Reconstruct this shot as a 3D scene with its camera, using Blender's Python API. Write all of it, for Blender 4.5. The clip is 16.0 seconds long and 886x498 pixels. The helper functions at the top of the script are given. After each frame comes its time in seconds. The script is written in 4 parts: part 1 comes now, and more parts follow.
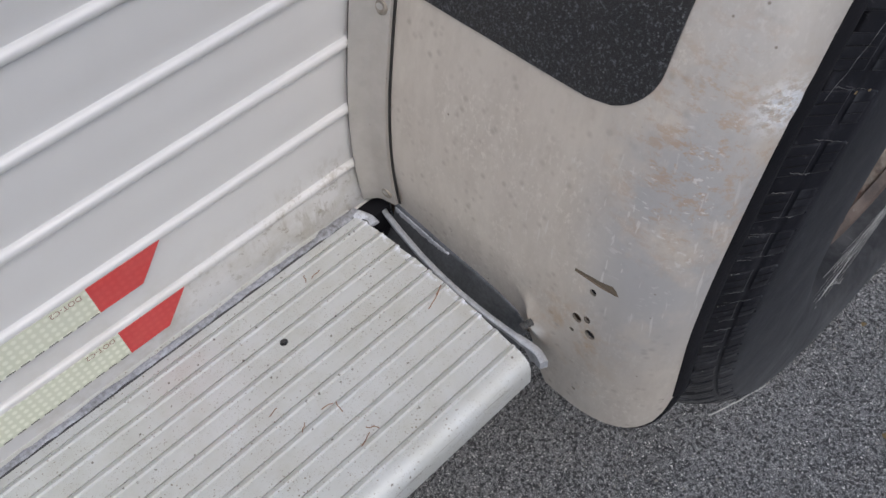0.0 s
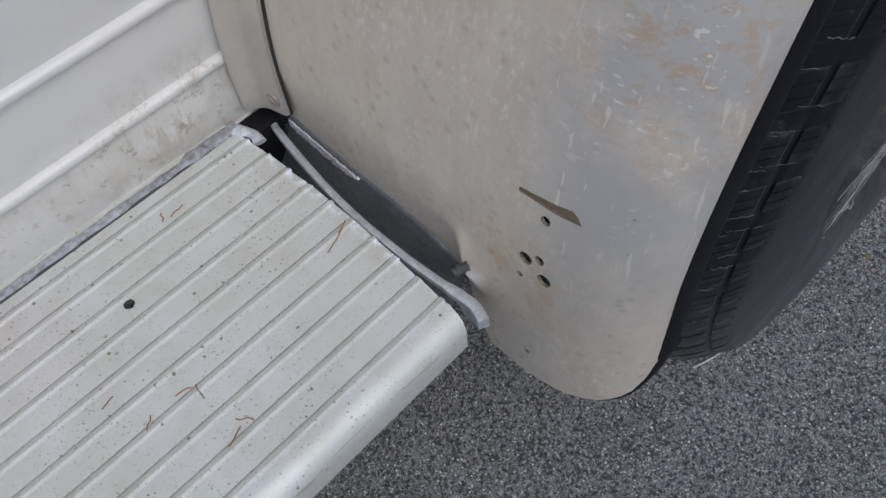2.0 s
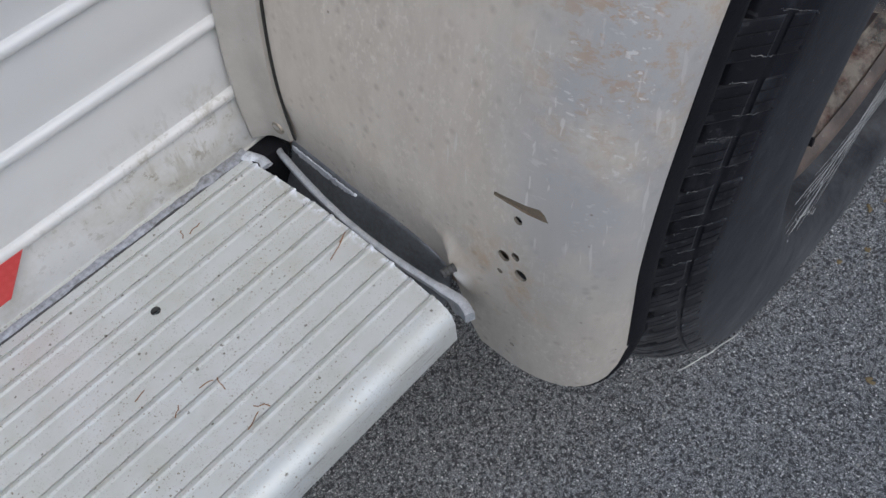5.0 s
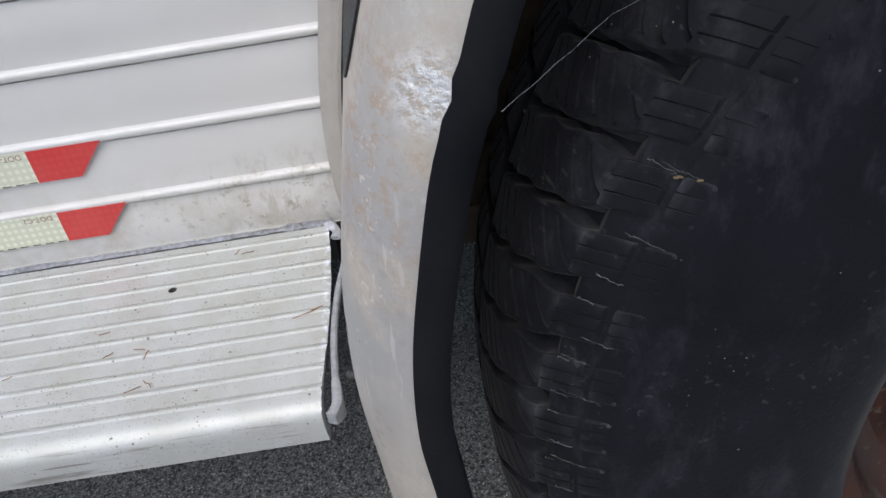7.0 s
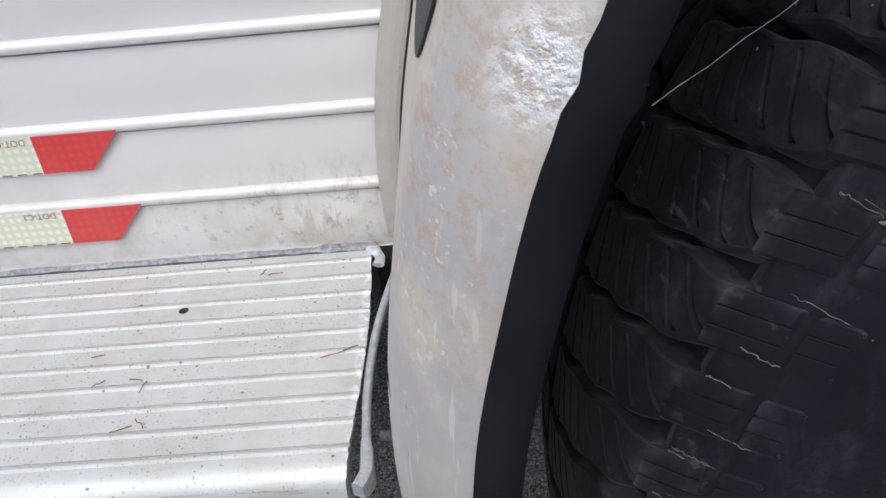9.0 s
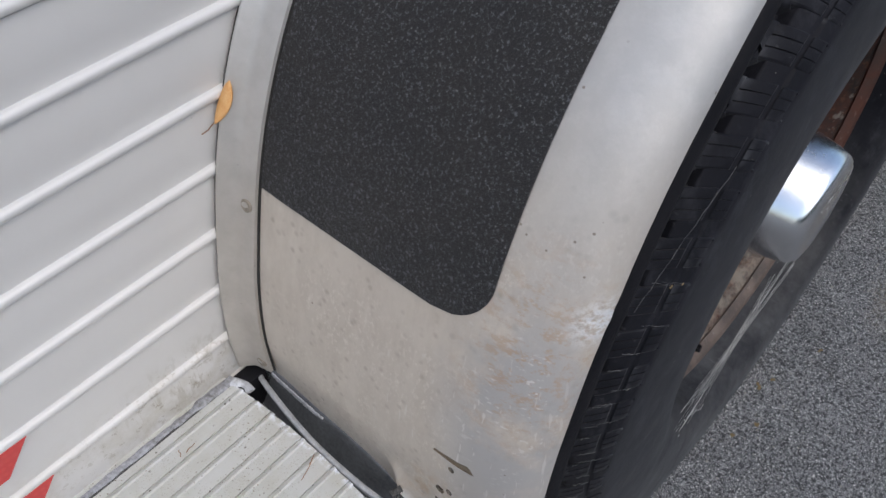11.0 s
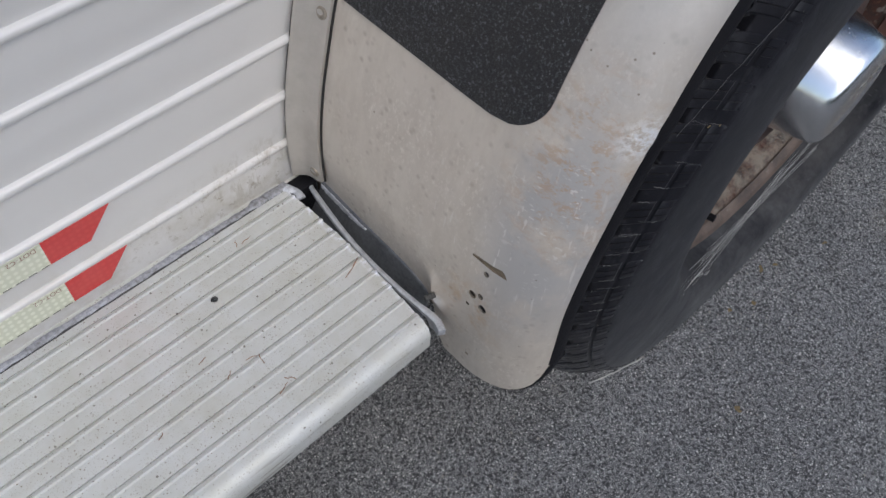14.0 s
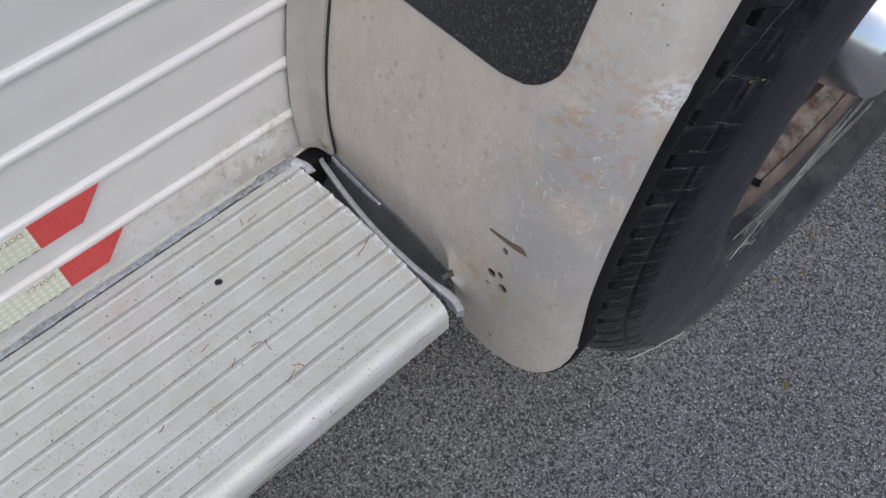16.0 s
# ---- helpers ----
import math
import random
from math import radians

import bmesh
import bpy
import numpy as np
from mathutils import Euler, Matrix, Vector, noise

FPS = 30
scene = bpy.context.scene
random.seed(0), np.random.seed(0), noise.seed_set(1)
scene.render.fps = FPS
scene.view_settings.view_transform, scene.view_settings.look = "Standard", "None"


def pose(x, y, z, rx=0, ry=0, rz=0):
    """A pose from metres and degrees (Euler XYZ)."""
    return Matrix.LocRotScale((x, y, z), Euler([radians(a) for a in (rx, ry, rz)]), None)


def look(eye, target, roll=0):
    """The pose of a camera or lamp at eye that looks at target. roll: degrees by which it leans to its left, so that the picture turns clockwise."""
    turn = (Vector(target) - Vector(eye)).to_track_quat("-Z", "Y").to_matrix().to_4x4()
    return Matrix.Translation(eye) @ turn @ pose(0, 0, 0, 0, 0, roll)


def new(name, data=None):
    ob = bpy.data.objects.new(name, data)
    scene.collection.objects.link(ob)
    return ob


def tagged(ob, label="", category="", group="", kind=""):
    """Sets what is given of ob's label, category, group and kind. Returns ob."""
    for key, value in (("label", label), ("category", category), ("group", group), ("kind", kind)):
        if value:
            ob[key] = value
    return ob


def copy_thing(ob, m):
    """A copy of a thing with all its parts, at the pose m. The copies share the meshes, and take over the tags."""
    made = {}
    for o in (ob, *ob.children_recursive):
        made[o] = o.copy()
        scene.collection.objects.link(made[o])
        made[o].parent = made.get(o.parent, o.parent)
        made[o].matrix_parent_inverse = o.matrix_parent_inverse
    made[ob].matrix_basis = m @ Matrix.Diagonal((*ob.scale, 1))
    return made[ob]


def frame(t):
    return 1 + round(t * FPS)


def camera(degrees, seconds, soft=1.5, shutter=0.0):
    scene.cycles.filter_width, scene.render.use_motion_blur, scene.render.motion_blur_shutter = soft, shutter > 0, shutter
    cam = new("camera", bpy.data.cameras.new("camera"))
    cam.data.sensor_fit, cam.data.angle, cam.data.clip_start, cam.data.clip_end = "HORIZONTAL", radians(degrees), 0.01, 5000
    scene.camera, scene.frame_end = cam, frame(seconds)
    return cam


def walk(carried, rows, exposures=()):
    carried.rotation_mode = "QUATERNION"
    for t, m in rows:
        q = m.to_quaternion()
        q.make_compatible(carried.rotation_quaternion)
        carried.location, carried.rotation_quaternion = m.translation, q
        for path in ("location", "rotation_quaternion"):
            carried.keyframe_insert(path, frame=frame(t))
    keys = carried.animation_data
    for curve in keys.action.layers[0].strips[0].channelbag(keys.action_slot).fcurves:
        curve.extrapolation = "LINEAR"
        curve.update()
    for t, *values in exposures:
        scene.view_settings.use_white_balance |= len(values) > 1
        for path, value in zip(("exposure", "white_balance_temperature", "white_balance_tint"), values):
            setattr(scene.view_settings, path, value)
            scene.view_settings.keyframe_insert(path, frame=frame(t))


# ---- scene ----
cam = camera(56.5, 16.0)
PATH = [
    (0, (-0.194, -0.336, 0.873), (0.574, 0.604, -0.716), -5.7),
    (0.5, (-0.152, -0.296, 0.792), (0.568, 0.572, -0.86), -4.3),
    (1, (-0.135, -0.29, 0.764), (0.551, 0.568, -0.907), -5.6),
    (1.5, (-0.125, -0.297, 0.751), (0.553, 0.546, -0.931), -7.1),
    (2, (-0.125, -0.301, 0.754), (0.611, 0.522, -0.913), -5.3),
    (2.5, (-0.124, -0.302, 0.752), (0.627, 0.512, -0.913), -5.4),
    (3, (-0.13, -0.302, 0.754), (0.644, 0.512, -0.901), -4.1),
    (3.5, (-0.133, -0.3, 0.754), (0.644, 0.512, -0.9), -3.4),
    (4, (-0.14, -0.305, 0.772), (0.655, 0.546, -0.854), -4.9),
    (4.5, (-0.147, -0.318, 0.783), (0.671, 0.532, -0.832), -5.4),
    (4.7, (-0.15, -0.322, 0.786), (0.669, 0.523, -0.832), -5.8),
    (6.8, (0.025, -0.468, 0.762), (0.12, 0.989, -0.604), -11.4),
    (7, (0.072, -0.475, 0.74), (0.07, 1.135, -0.446), -9.0),
    (7.5, (0.152, -0.46, 0.68), (-0.286, 1.255, -0.252), -6.0),
    (8, (0.157, -0.438, 0.651), (-0.423, 1.275, -0.203), -6.6),
    (8.2, (0.157, -0.435, 0.65), (-0.43, 1.272, -0.212), -6.1),
    (10.3, (-0.152, -0.342, 0.841), (0.638, 0.485, -0.799), 2.7),
    (10.5, (-0.151, -0.338, 0.859), (0.618, 0.434, -0.819), 1.9),
    (11, (-0.152, -0.34, 0.937), (0.867, 0.544, -0.54), 0.2),
    (11.5, (-0.156, -0.35, 1.014), (1.009, 0.625, -0.287), 0.2),
    (12, (-0.155, -0.362, 1.086), (1.13, 0.675, -0.042), -0.1),
    (12.5, (-0.15, -0.383, 1.155), (1.203, 0.719, 0.178), -1.9),
    (13, (-0.162, -0.394, 1.146), (0.98, 0.684, -0.093), -2.2),
    (13.5, (-0.216, -0.369, 0.999), (0.753, 0.498, -0.521), 5.7),
    (14, (-0.216, -0.362, 0.942), (0.644, 0.38, -0.704), 6.3),
    (14.5, (-0.187, -0.344, 0.901), (0.612, 0.336, -0.802), 6.1),
    (15, (-0.175, -0.335, 0.883), (0.563, 0.352, -0.844), 4.0),
    (15.5, (-0.179, -0.343, 0.9), (0.597, 0.45, -0.763), 2.5),
    (16, (-0.184, -0.356, 0.909), (0.561, 0.414, -0.78), 0.9),
]
TONE = [
    (0, 0.04, 6250, 8), (0.5, -0.02, 6250, 8.5), (1.5, -0.06, 6150, 6), (4.5, 0.00, 5950, 5), (7, 0.26, 6150, 6), (7.5, 0.52, 6250, 6.5), (8, 0.68, 6250, 7),
    (10.5, 0.12, 6000, 7), (11, 0.12, 6250, 7), (11.5, 0.19, 6100, 6), (12, 0.31, 5950, 5), (12.5, 0.32, 6000, 5), (13, -0.10, 5950, 5), (13.5, -0.11, 6250, 6), (14.5, 0.11, 6200, 7), (16, 0.04, 6200, 7),
]
walk(cam, [(t, look(eye, target, roll)) for t, eye, target, roll in PATH], TONE)

# ---- world, sun ----
world = bpy.data.worlds.new("world")
scene.world = world
world.use_nodes = True
wn = world.node_tree
sky = wn.nodes.new("ShaderNodeTexSky")
sky.sky_type, sky.sun_disc = "NISHITA", False
sky.sun_elevation, sky.sun_rotation = radians(52), radians(200)
sky.air_density, sky.dust_density, sky.ozone_density = 1.0, 3.0, 1.0
bg = next(n for n in wn.nodes if n.type == "BACKGROUND")
bg.inputs["Strength"].default_value = 0.185
wn.links.new(sky.outputs[0], bg.inputs["Color"])
sun = new("sun", bpy.data.lights.new("sun", "SUN"))
sun.data.energy, sun.data.angle, sun.data.color = 0.45, radians(60), (1.0, 0.97, 0.93)
sun.matrix_world = look((-1.5, -4.0, 6.0), (0, 0, 0))


# ---- materials ----
class Mat:
    """A small node graph writer round one Principled shader."""

    def __init__(self, name):
        self.m = bpy.data.materials.new(name)
        self.m.use_nodes = True
        self.t = self.m.node_tree
        self.b = self.t.nodes["Principled BSDF"]
        geo = self.t.nodes.new("ShaderNodeNewGeometry")
        self.pos = geo.outputs["Position"]

    def node(self, kind, **sets):
        n = self.t.nodes.new(kind)
        for k, v in sets.items():
            setattr(n, k, v)
        return n

    def put(self, socket, v):
        if isinstance(v, bpy.types.NodeSocket):
            self.t.links.new(v, socket)
        elif isinstance(v, (tuple, list)) and len(v) == 3 and socket.type == "RGBA":
            socket.default_value = (*v, 1)
        else:
            socket.default_value = v

    def stretch(self, scale, shift=(0, 0, 0)):
        n = self.node("ShaderNodeMapping")
        self.put(n.inputs["Vector"], self.pos)
        n.inputs["Scale"].default_value = scale
        n.inputs["Location"].default_value = shift
        return n.outputs[0]

    def noise(self, scale, detail=4, rough=0.6, vec=None):
        n = self.node("ShaderNodeTexNoise")
        self.put(n.inputs["Vector"], vec or self.pos)
        n.inputs["Scale"].default_value, n.inputs["Detail"].default_value, n.inputs["Roughness"].default_value = scale, detail, rough
        return n.outputs["Fac"]

    def cells(self, scale, out="Distance", feature="F1", vec=None, rand=1.0):
        n = self.node("ShaderNodeTexVoronoi", feature=feature)
        self.put(n.inputs["Vector"], vec or self.pos)
        n.inputs["Scale"].default_value, n.inputs["Randomness"].default_value = scale, rand
        return n.outputs[out]

    def ramp(self, f, lo, hi, a=0.0, b=1.0):
        n = self.node("ShaderNodeMapRange", clamp=True)
        self.put(n.inputs["Value"], f)
        for k, v in zip(("From Min", "From Max", "To Min", "To Max"), (lo, hi, a, b)):
            self.put(n.inputs[k], v)
        return n.outputs[0]

    def math(self, op, a, b=0.0):
        n = self.node("ShaderNodeMath", operation=op)
        self.put(n.inputs[0], a)
        self.put(n.inputs[1], b)
        return n.outputs[0]

    def mix(self, f, a, b):
        n = self.node("ShaderNodeMix", data_type="RGBA")
        self.put(n.inputs[0], f)
        self.put(n.inputs[6], a)
        self.put(n.inputs[7], b)
        return n.outputs[2]

    def near(self, point, inner, outer, scale=(1, 1, 1)):
        """1 within inner metres of a point of the place, 0 past outer."""
        n = self.node("ShaderNodeVectorMath", operation="SUBTRACT")
        self.put(n.inputs[0], self.pos)
        n.inputs[1].default_value = point
        k = self.node("ShaderNodeVectorMath", operation="MULTIPLY")
        self.put(k.inputs[0], n.outputs[0])
        k.inputs[1].default_value = scale
        d = self.node("ShaderNodeVectorMath", operation="LENGTH")
        self.put(d.inputs[0], k.outputs[0])
        return self.ramp(d.outputs["Value"], inner, outer, 1.0, 0.0)

    def axis(self, i):
        n = self.node("ShaderNodeSeparateXYZ")
        self.put(n.inputs[0], self.pos)
        return n.outputs[i]

    def bump(self, height, strength, distance):
        n = self.node("ShaderNodeBump")
        n.inputs["Strength"].default_value, n.inputs["Distance"].default_value = strength, distance
        self.put(n.inputs["Height"], height)
        if self.b.inputs["Normal"].is_linked:
            self.t.links.new(self.b.inputs["Normal"].links[0].from_socket, n.inputs["Normal"])
        self.put(self.b.inputs["Normal"], n.outputs[0])

    def done(self, color, rough, metal=0.0, spec=0.5, sheen=0.0):
        # sheen: a fine dust film, pale at flat angles
        self.b.inputs["Sheen Weight"].default_value = sheen
        self.b.inputs["Sheen Roughness"].default_value = 0.45
        self.put(self.b.inputs["Base Color"], color)
        self.put(self.b.inputs["Roughness"], rough)
        self.put(self.b.inputs["Metallic"], metal)
        self.put(self.b.inputs["Specular IOR Level"], spec)
        return self.m


def siding_metal():
    m = Mat("siding_metal")
    grime = m.ramp(m.noise(5, 3, 0.5, m.stretch((1, 1, 2.2))), 0.40, 0.74)
    low = m.ramp(m.noise(38, 4, 0.7), 0.5, 0.72)
    drag = m.noise(260, 3, 0.6, m.stretch((0.12, 1, 1)))
    spots = m.ramp(m.cells(95), 0.0, 0.07, 1.0, 0.0)
    spots = m.math("MULTIPLY", spots, m.ramp(m.noise(14), 0.55, 0.62))
    col = m.mix(grime, (0.666, 0.652, 0.636), (0.625, 0.612, 0.596))
    col = m.mix(m.math("MULTIPLY", low, 0.10), col, (0.55, 0.53, 0.50))
    # splashed dirt along the foot of the wall, near the running board
    foot = m.math("MULTIPLY", m.ramp(m.axis(2), 0.445, 0.50, 1.0, 0.0), m.ramp(m.noise(26, 5, 0.7), 0.42, 0.68))
    col = m.mix(m.math("MULTIPLY", foot, 0.8), col, (0.46, 0.43, 0.36))
    corner = m.near((-0.02, 0.0, 0.462), 0.01, 0.075, (0.8, 1, 2.2))
    streak = m.math("MULTIPLY", corner, m.ramp(m.noise(110, 4, 0.7, m.stretch((1, 1, 0.22))), 0.52, 0.62))
    col = m.mix(m.math("MULTIPLY", streak, 0.5), col, (0.30, 0.26, 0.19))
    crust = m.math("MULTIPLY", m.near((-0.03, 0.0, 0.455), 0.01, 0.09, (0.6, 1, 2.5)), m.ramp(m.noise(150, 5, 0.75), 0.57, 0.62))
    col = m.mix(m.math("MULTIPLY", crust, 0.6), col, (0.26, 0.22, 0.16))
    col = m.mix(m.math("MULTIPLY", spots, 0.45), col, (0.2, 0.18, 0.15))
    m.bump(drag, 0.08, 0.0006)
    m.bump(m.noise(7, 2), 0.10, 0.003)
    return m.done(col, m.ramp(m.noise(20), 0.3, 0.7, 0.44, 0.56), 0.20)


def deck_metal():
    m = Mat("deck_metal")
    film = m.ramp(m.noise(30, 5, 0.65), 0.4, 0.72)
    drag = m.noise(420, 3, 0.6, m.stretch((0.06, 1, 1)))
    where = m.ramp(m.noise(24, 3), 0.40, 0.62, 0.25, 1.0)
    bent = m.node("ShaderNodeVectorMath", operation="ADD")
    warp = m.node("ShaderNodeTexNoise")
    m.put(warp.inputs["Vector"], m.pos)
    warp.inputs["Scale"].default_value = 900
    k = m.node("ShaderNodeVectorMath", operation="SCALE")
    m.put(k.inputs[0], warp.outputs["Color"])
    k.inputs["Scale"].default_value = 0.0016
    m.put(bent.inputs[0], m.pos)
    m.put(bent.inputs[1], k.outputs[0])
    v = bent.outputs[0]
    fleck = m.math("MULTIPLY", m.ramp(m.cells(390, vec=v), 0.15, 0.24, 1.0, 0.0), m.ramp(m.noise(210, 2), 0.44, 0.50))
    fleck = m.math("MULTIPLY", fleck, where)
    small = m.math("MULTIPLY", m.ramp(m.cells(760, vec=v), 0.18, 0.28, 1.0, 0.0), m.ramp(m.noise(70, 3), 0.44, 0.54))
    big = m.math("MULTIPLY", m.ramp(m.cells(140, vec=v), 0.09, 0.14, 1.0, 0.0), m.ramp(m.noise(44, 2), 0.52, 0.56))
    col = m.mix(film, (0.562, 0.568, 0.550), (0.485, 0.482, 0.436))
    col = m.mix(m.math("MULTIPLY", small, 0.45), col, (0.26, 0.22, 0.16))
    col = m.mix(m.math("MULTIPLY", fleck, 0.85), col, (0.19, 0.15, 0.10))
    col = m.mix(m.math("MULTIPLY", big, 0.85), col, (0.11, 0.09, 0.065))
    # the coating is chipped pale along the sawn end
    chip = m.math("MULTIPLY", m.ramp(m.axis(0), -0.0055, -0.0020), m.ramp(m.noise(170, 4, 0.7), 0.46, 0.56))
    col = m.mix(chip, col, (0.74, 0.76, 0.80))
    # long scrapes on the front face of the nose
    face = m.ramp(m.axis(1), -0.1760, -0.1740, 1.0, 0.0)
    scrape = m.math("MULTIPLY", face, m.ramp(m.noise(330, 4, 0.7, m.stretch((0.05, 1, 1))), 0.54, 0.62))
    scrape = m.math("MULTIPLY", scrape, m.ramp(m.noise(18, 2), 0.40, 0.56))
    col = m.mix(m.math("MULTIPLY", scrape, 0.75), col, (0.20, 0.18, 0.15))
    m.bump(drag, 0.15, 0.0008)
    return m.done(col, m.ramp(film, 0, 1, 0.42, 0.54), 0.2)


def fender_metal():
    m = Mat("fender_metal")
    cloud = m.ramp(m.noise(13, 4, 0.6), 0.38, 0.66)
    # the lower front is dull and stained, the arch above is cleaner
    low = m.ramp(m.math("ADD", m.axis(2), m.math("MULTIPLY", m.noise(25, 4), 0.05)), 0.66, 0.76, 1.0, 0.0)
    clean = m.mix(cloud, (0.47, 0.463, 0.455), (0.41, 0.403, 0.393))
    clean = m.mix(m.ramp(m.noise(80, 5, 0.7), 0.45, 0.75, 0.0, 0.4), clean, (0.58, 0.57, 0.555))
    smear = m.ramp(m.noise(60, 5, 0.7, m.stretch((1, 1, 0.35))), 0.40, 0.62)
    dull = m.mix(smear, (0.57, 0.515, 0.445), (0.50, 0.445, 0.38))
    speck = m.ramp(m.noise(330, 4, 0.7, m.stretch((1, 1, 0.7))), 0.52, 0.64)
    dull = m.mix(m.math("MULTIPLY", m.math("MULTIPLY", speck, m.ramp(m.noise(18, 3), 0.42, 0.62)), 0.7), dull, (0.68, 0.63, 0.56))
    spot = m.math("MULTIPLY", m.ramp(m.cells(125), 0.10, 0.34, 1.0, 0.0), m.ramp(m.noise(45, 3), 0.44, 0.58))
    dull = m.mix(m.math("MULTIPLY", spot, 0.7), dull, (0.36, 0.305, 0.25))
    dull = m.mix(m.math("MULTIPLY", cloud, 0.25), dull, (0.47, 0.42, 0.37))
    col = m.mix(low, clean, dull)
    grey = m.math("MULTIPLY", m.near((0.040, -0.222, 0.555), 0.030, 0.088, (0.7, 1.6, 0.62)), m.ramp(m.noise(24, 4, 0.6), 0.33, 0.50))
    col = m.mix(m.math("MULTIPLY", grey, 0.8), col, (0.385, 0.38, 0.38))
    rust = m.math("MULTIPLY", m.near((0.05, -0.220, 0.60), 0.010, 0.085, (1, 1.8, 1)), m.ramp(m.noise(120, 5, 0.75, m.stretch((1, 0.5, 1))), 0.50, 0.60))
    col = m.mix(m.math("MULTIPLY", rust, 0.7), col, (0.42, 0.28, 0.17))
    rust2 = m.math("MULTIPLY", m.near((0.02, -0.187, 0.445), 0.004, 0.042), m.ramp(m.noise(70, 5, 0.7), 0.48, 0.64))
    col = m.mix(m.math("MULTIPLY", rust2, 0.85), col, (0.47, 0.33, 0.20))
    rust3 = m.math("MULTIPLY", m.near((0.02, -0.20, 0.40), 0.004, 0.035), m.ramp(m.noise(95, 5, 0.7), 0.54, 0.66))
    col = m.mix(m.math("MULTIPLY", rust3, 0.6), col, (0.47, 0.35, 0.22))
    chips = m.ramp(m.noise(420, 3, 0.6, m.stretch((1, 0.22, 1))), 0.595, 0.64)
    chips = m.math("MULTIPLY", chips, m.near((0.045, -0.222, 0.575), 0.012, 0.09, (1, 1.5, 1)))
    chips = m.math("MULTIPLY", chips, m.ramp(m.noise(60, 2), 0.48, 0.56))
    col = m.mix(m.math("MULTIPLY", chips, 0.75), col, (0.66, 0.645, 0.62))
    scuff = m.math("MULTIPLY", m.near((0.074, -0.2425, 0.628), 0.005, 0.018, (0.8, 1, 1.0)), m.ramp(m.noise(170, 5, 0.75, m.stretch((1, 1, 1.6))), 0.44, 0.54))
    col = m.mix(scuff, col, (0.72, 0.72, 0.725))
    lines = m.ramp(m.noise(330, 2, 0.5, m.stretch((1, 0.9, 0.07))), 0.655, 0.69)
    lines = m.math("MULTIPLY", lines, m.near((0.03, -0.205, 0.53), 0.02, 0.10))
    col = m.mix(m.math("MULTIPLY", lines, 0.55), col, (0.68, 0.66, 0.63))
    # shine on the dent painted pale, where the board's end pulls the plate
    col = m.mix(m.near((0.0175, -0.1575, 0.4225), 0.002, 0.011), col, (0.86, 0.85, 0.83))
    dark = m.math("MULTIPLY", m.ramp(m.cells(110), 0.06, 0.10, 1.0, 0.0), m.ramp(m.noise(33, 2), 0.54, 0.58))
    col = m.mix(m.math("MULTIPLY", dark, 0.75), col, (0.16, 0.12, 0.09))
    m.bump(m.noise(260, 3), 0.10, 0.0012)
    m.bump(m.noise(16, 2), 0.14, 0.006)
    m.bump(m.math("MULTIPLY", m.near((0.074, -0.2425, 0.628), 0.004, 0.018), m.math("SUBTRACT", m.noise(190, 4), 0.5)), 0.9, 0.004)
    rough = m.mix(low, (0.48, 0.48, 0.48), (0.54, 0.54, 0.54))
    return m.done(col, rough, m.ramp(low, 0, 1, 0.34, 0.22))


def plain(name, a, b, scale, rough, metal=0.0, bump=0.0, depth=0.001, spec=0.5, fine=600):
    """A worn surface of two tones, with broad stains and fine grain."""
    m = Mat(name)
    f = m.ramp(m.noise(scale, 5, 0.65), 0.36, 0.68)
    g = m.ramp(m.noise(scale * 9, 3, 0.6), 0.35, 0.7)
    col = m.mix(m.math("MULTIPLY", m.math("ADD", f, g), 0.5), a, b)
    if bump:
        m.bump(m.noise(fine, 3), bump, depth)
    return m.done(col, m.ramp(f, 0, 1, rough - 0.05, rough + 0.06), metal, spec)


def strip_metal():
    m = Mat("strip_metal")
    f = m.ramp(m.noise(35, 5, 0.65), 0.36, 0.68)
    foot = m.ramp(m.math("ADD", m.axis(2), m.math("MULTIPLY", m.noise(30, 4), 0.08)), 0.62, 0.80, 1.0, 0.0)
    clean = m.mix(f, (0.50, 0.497, 0.492), (0.44, 0.434, 0.425))
    dirty = m.mix(f, (0.50, 0.465, 0.42), (0.43, 0.395, 0.35))
    col = m.mix(foot, clean, dirty)
    spot = m.math("MULTIPLY", m.ramp(m.cells(150), 0.05, 0.10, 1.0, 0.0), m.ramp(m.noise(40, 2), 0.54, 0.60))
    col = m.mix(m.math("MULTIPLY", spot, 0.7), col, (0.2, 0.16, 0.12))
    m.bump(m.noise(300, 3, 0.6), 0.08, 0.0008)
    return m.done(col, m.ramp(f, 0, 1, 0.42, 0.54), 0.45)


def grip_tape():
    m = Mat("grip_tape")
    grain = m.noise(560, 4, 0.8)
    big = m.ramp(m.noise(24, 4), 0.35, 0.7)
    col = m.mix(big, (0.0060, 0.0061, 0.0074), (0.0110, 0.0098, 0.0094))
    col = m.mix(m.ramp(grain, 0.545, 0.63), col, (0.092, 0.094, 0.104))
    spark = m.math("MULTIPLY", m.ramp(m.cells(460), 0.16, 0.30, 1.0, 0.0), m.ramp(m.noise(230, 2), 0.55, 0.62))
    col = m.mix(m.math("MULTIPLY", spark, 0.4), col, (0.27, 0.27, 0.275))
    m.bump(grain, 0.8, 0.0014)
    return m.done(col, 0.60, 0.0, 0.50, 0.035)


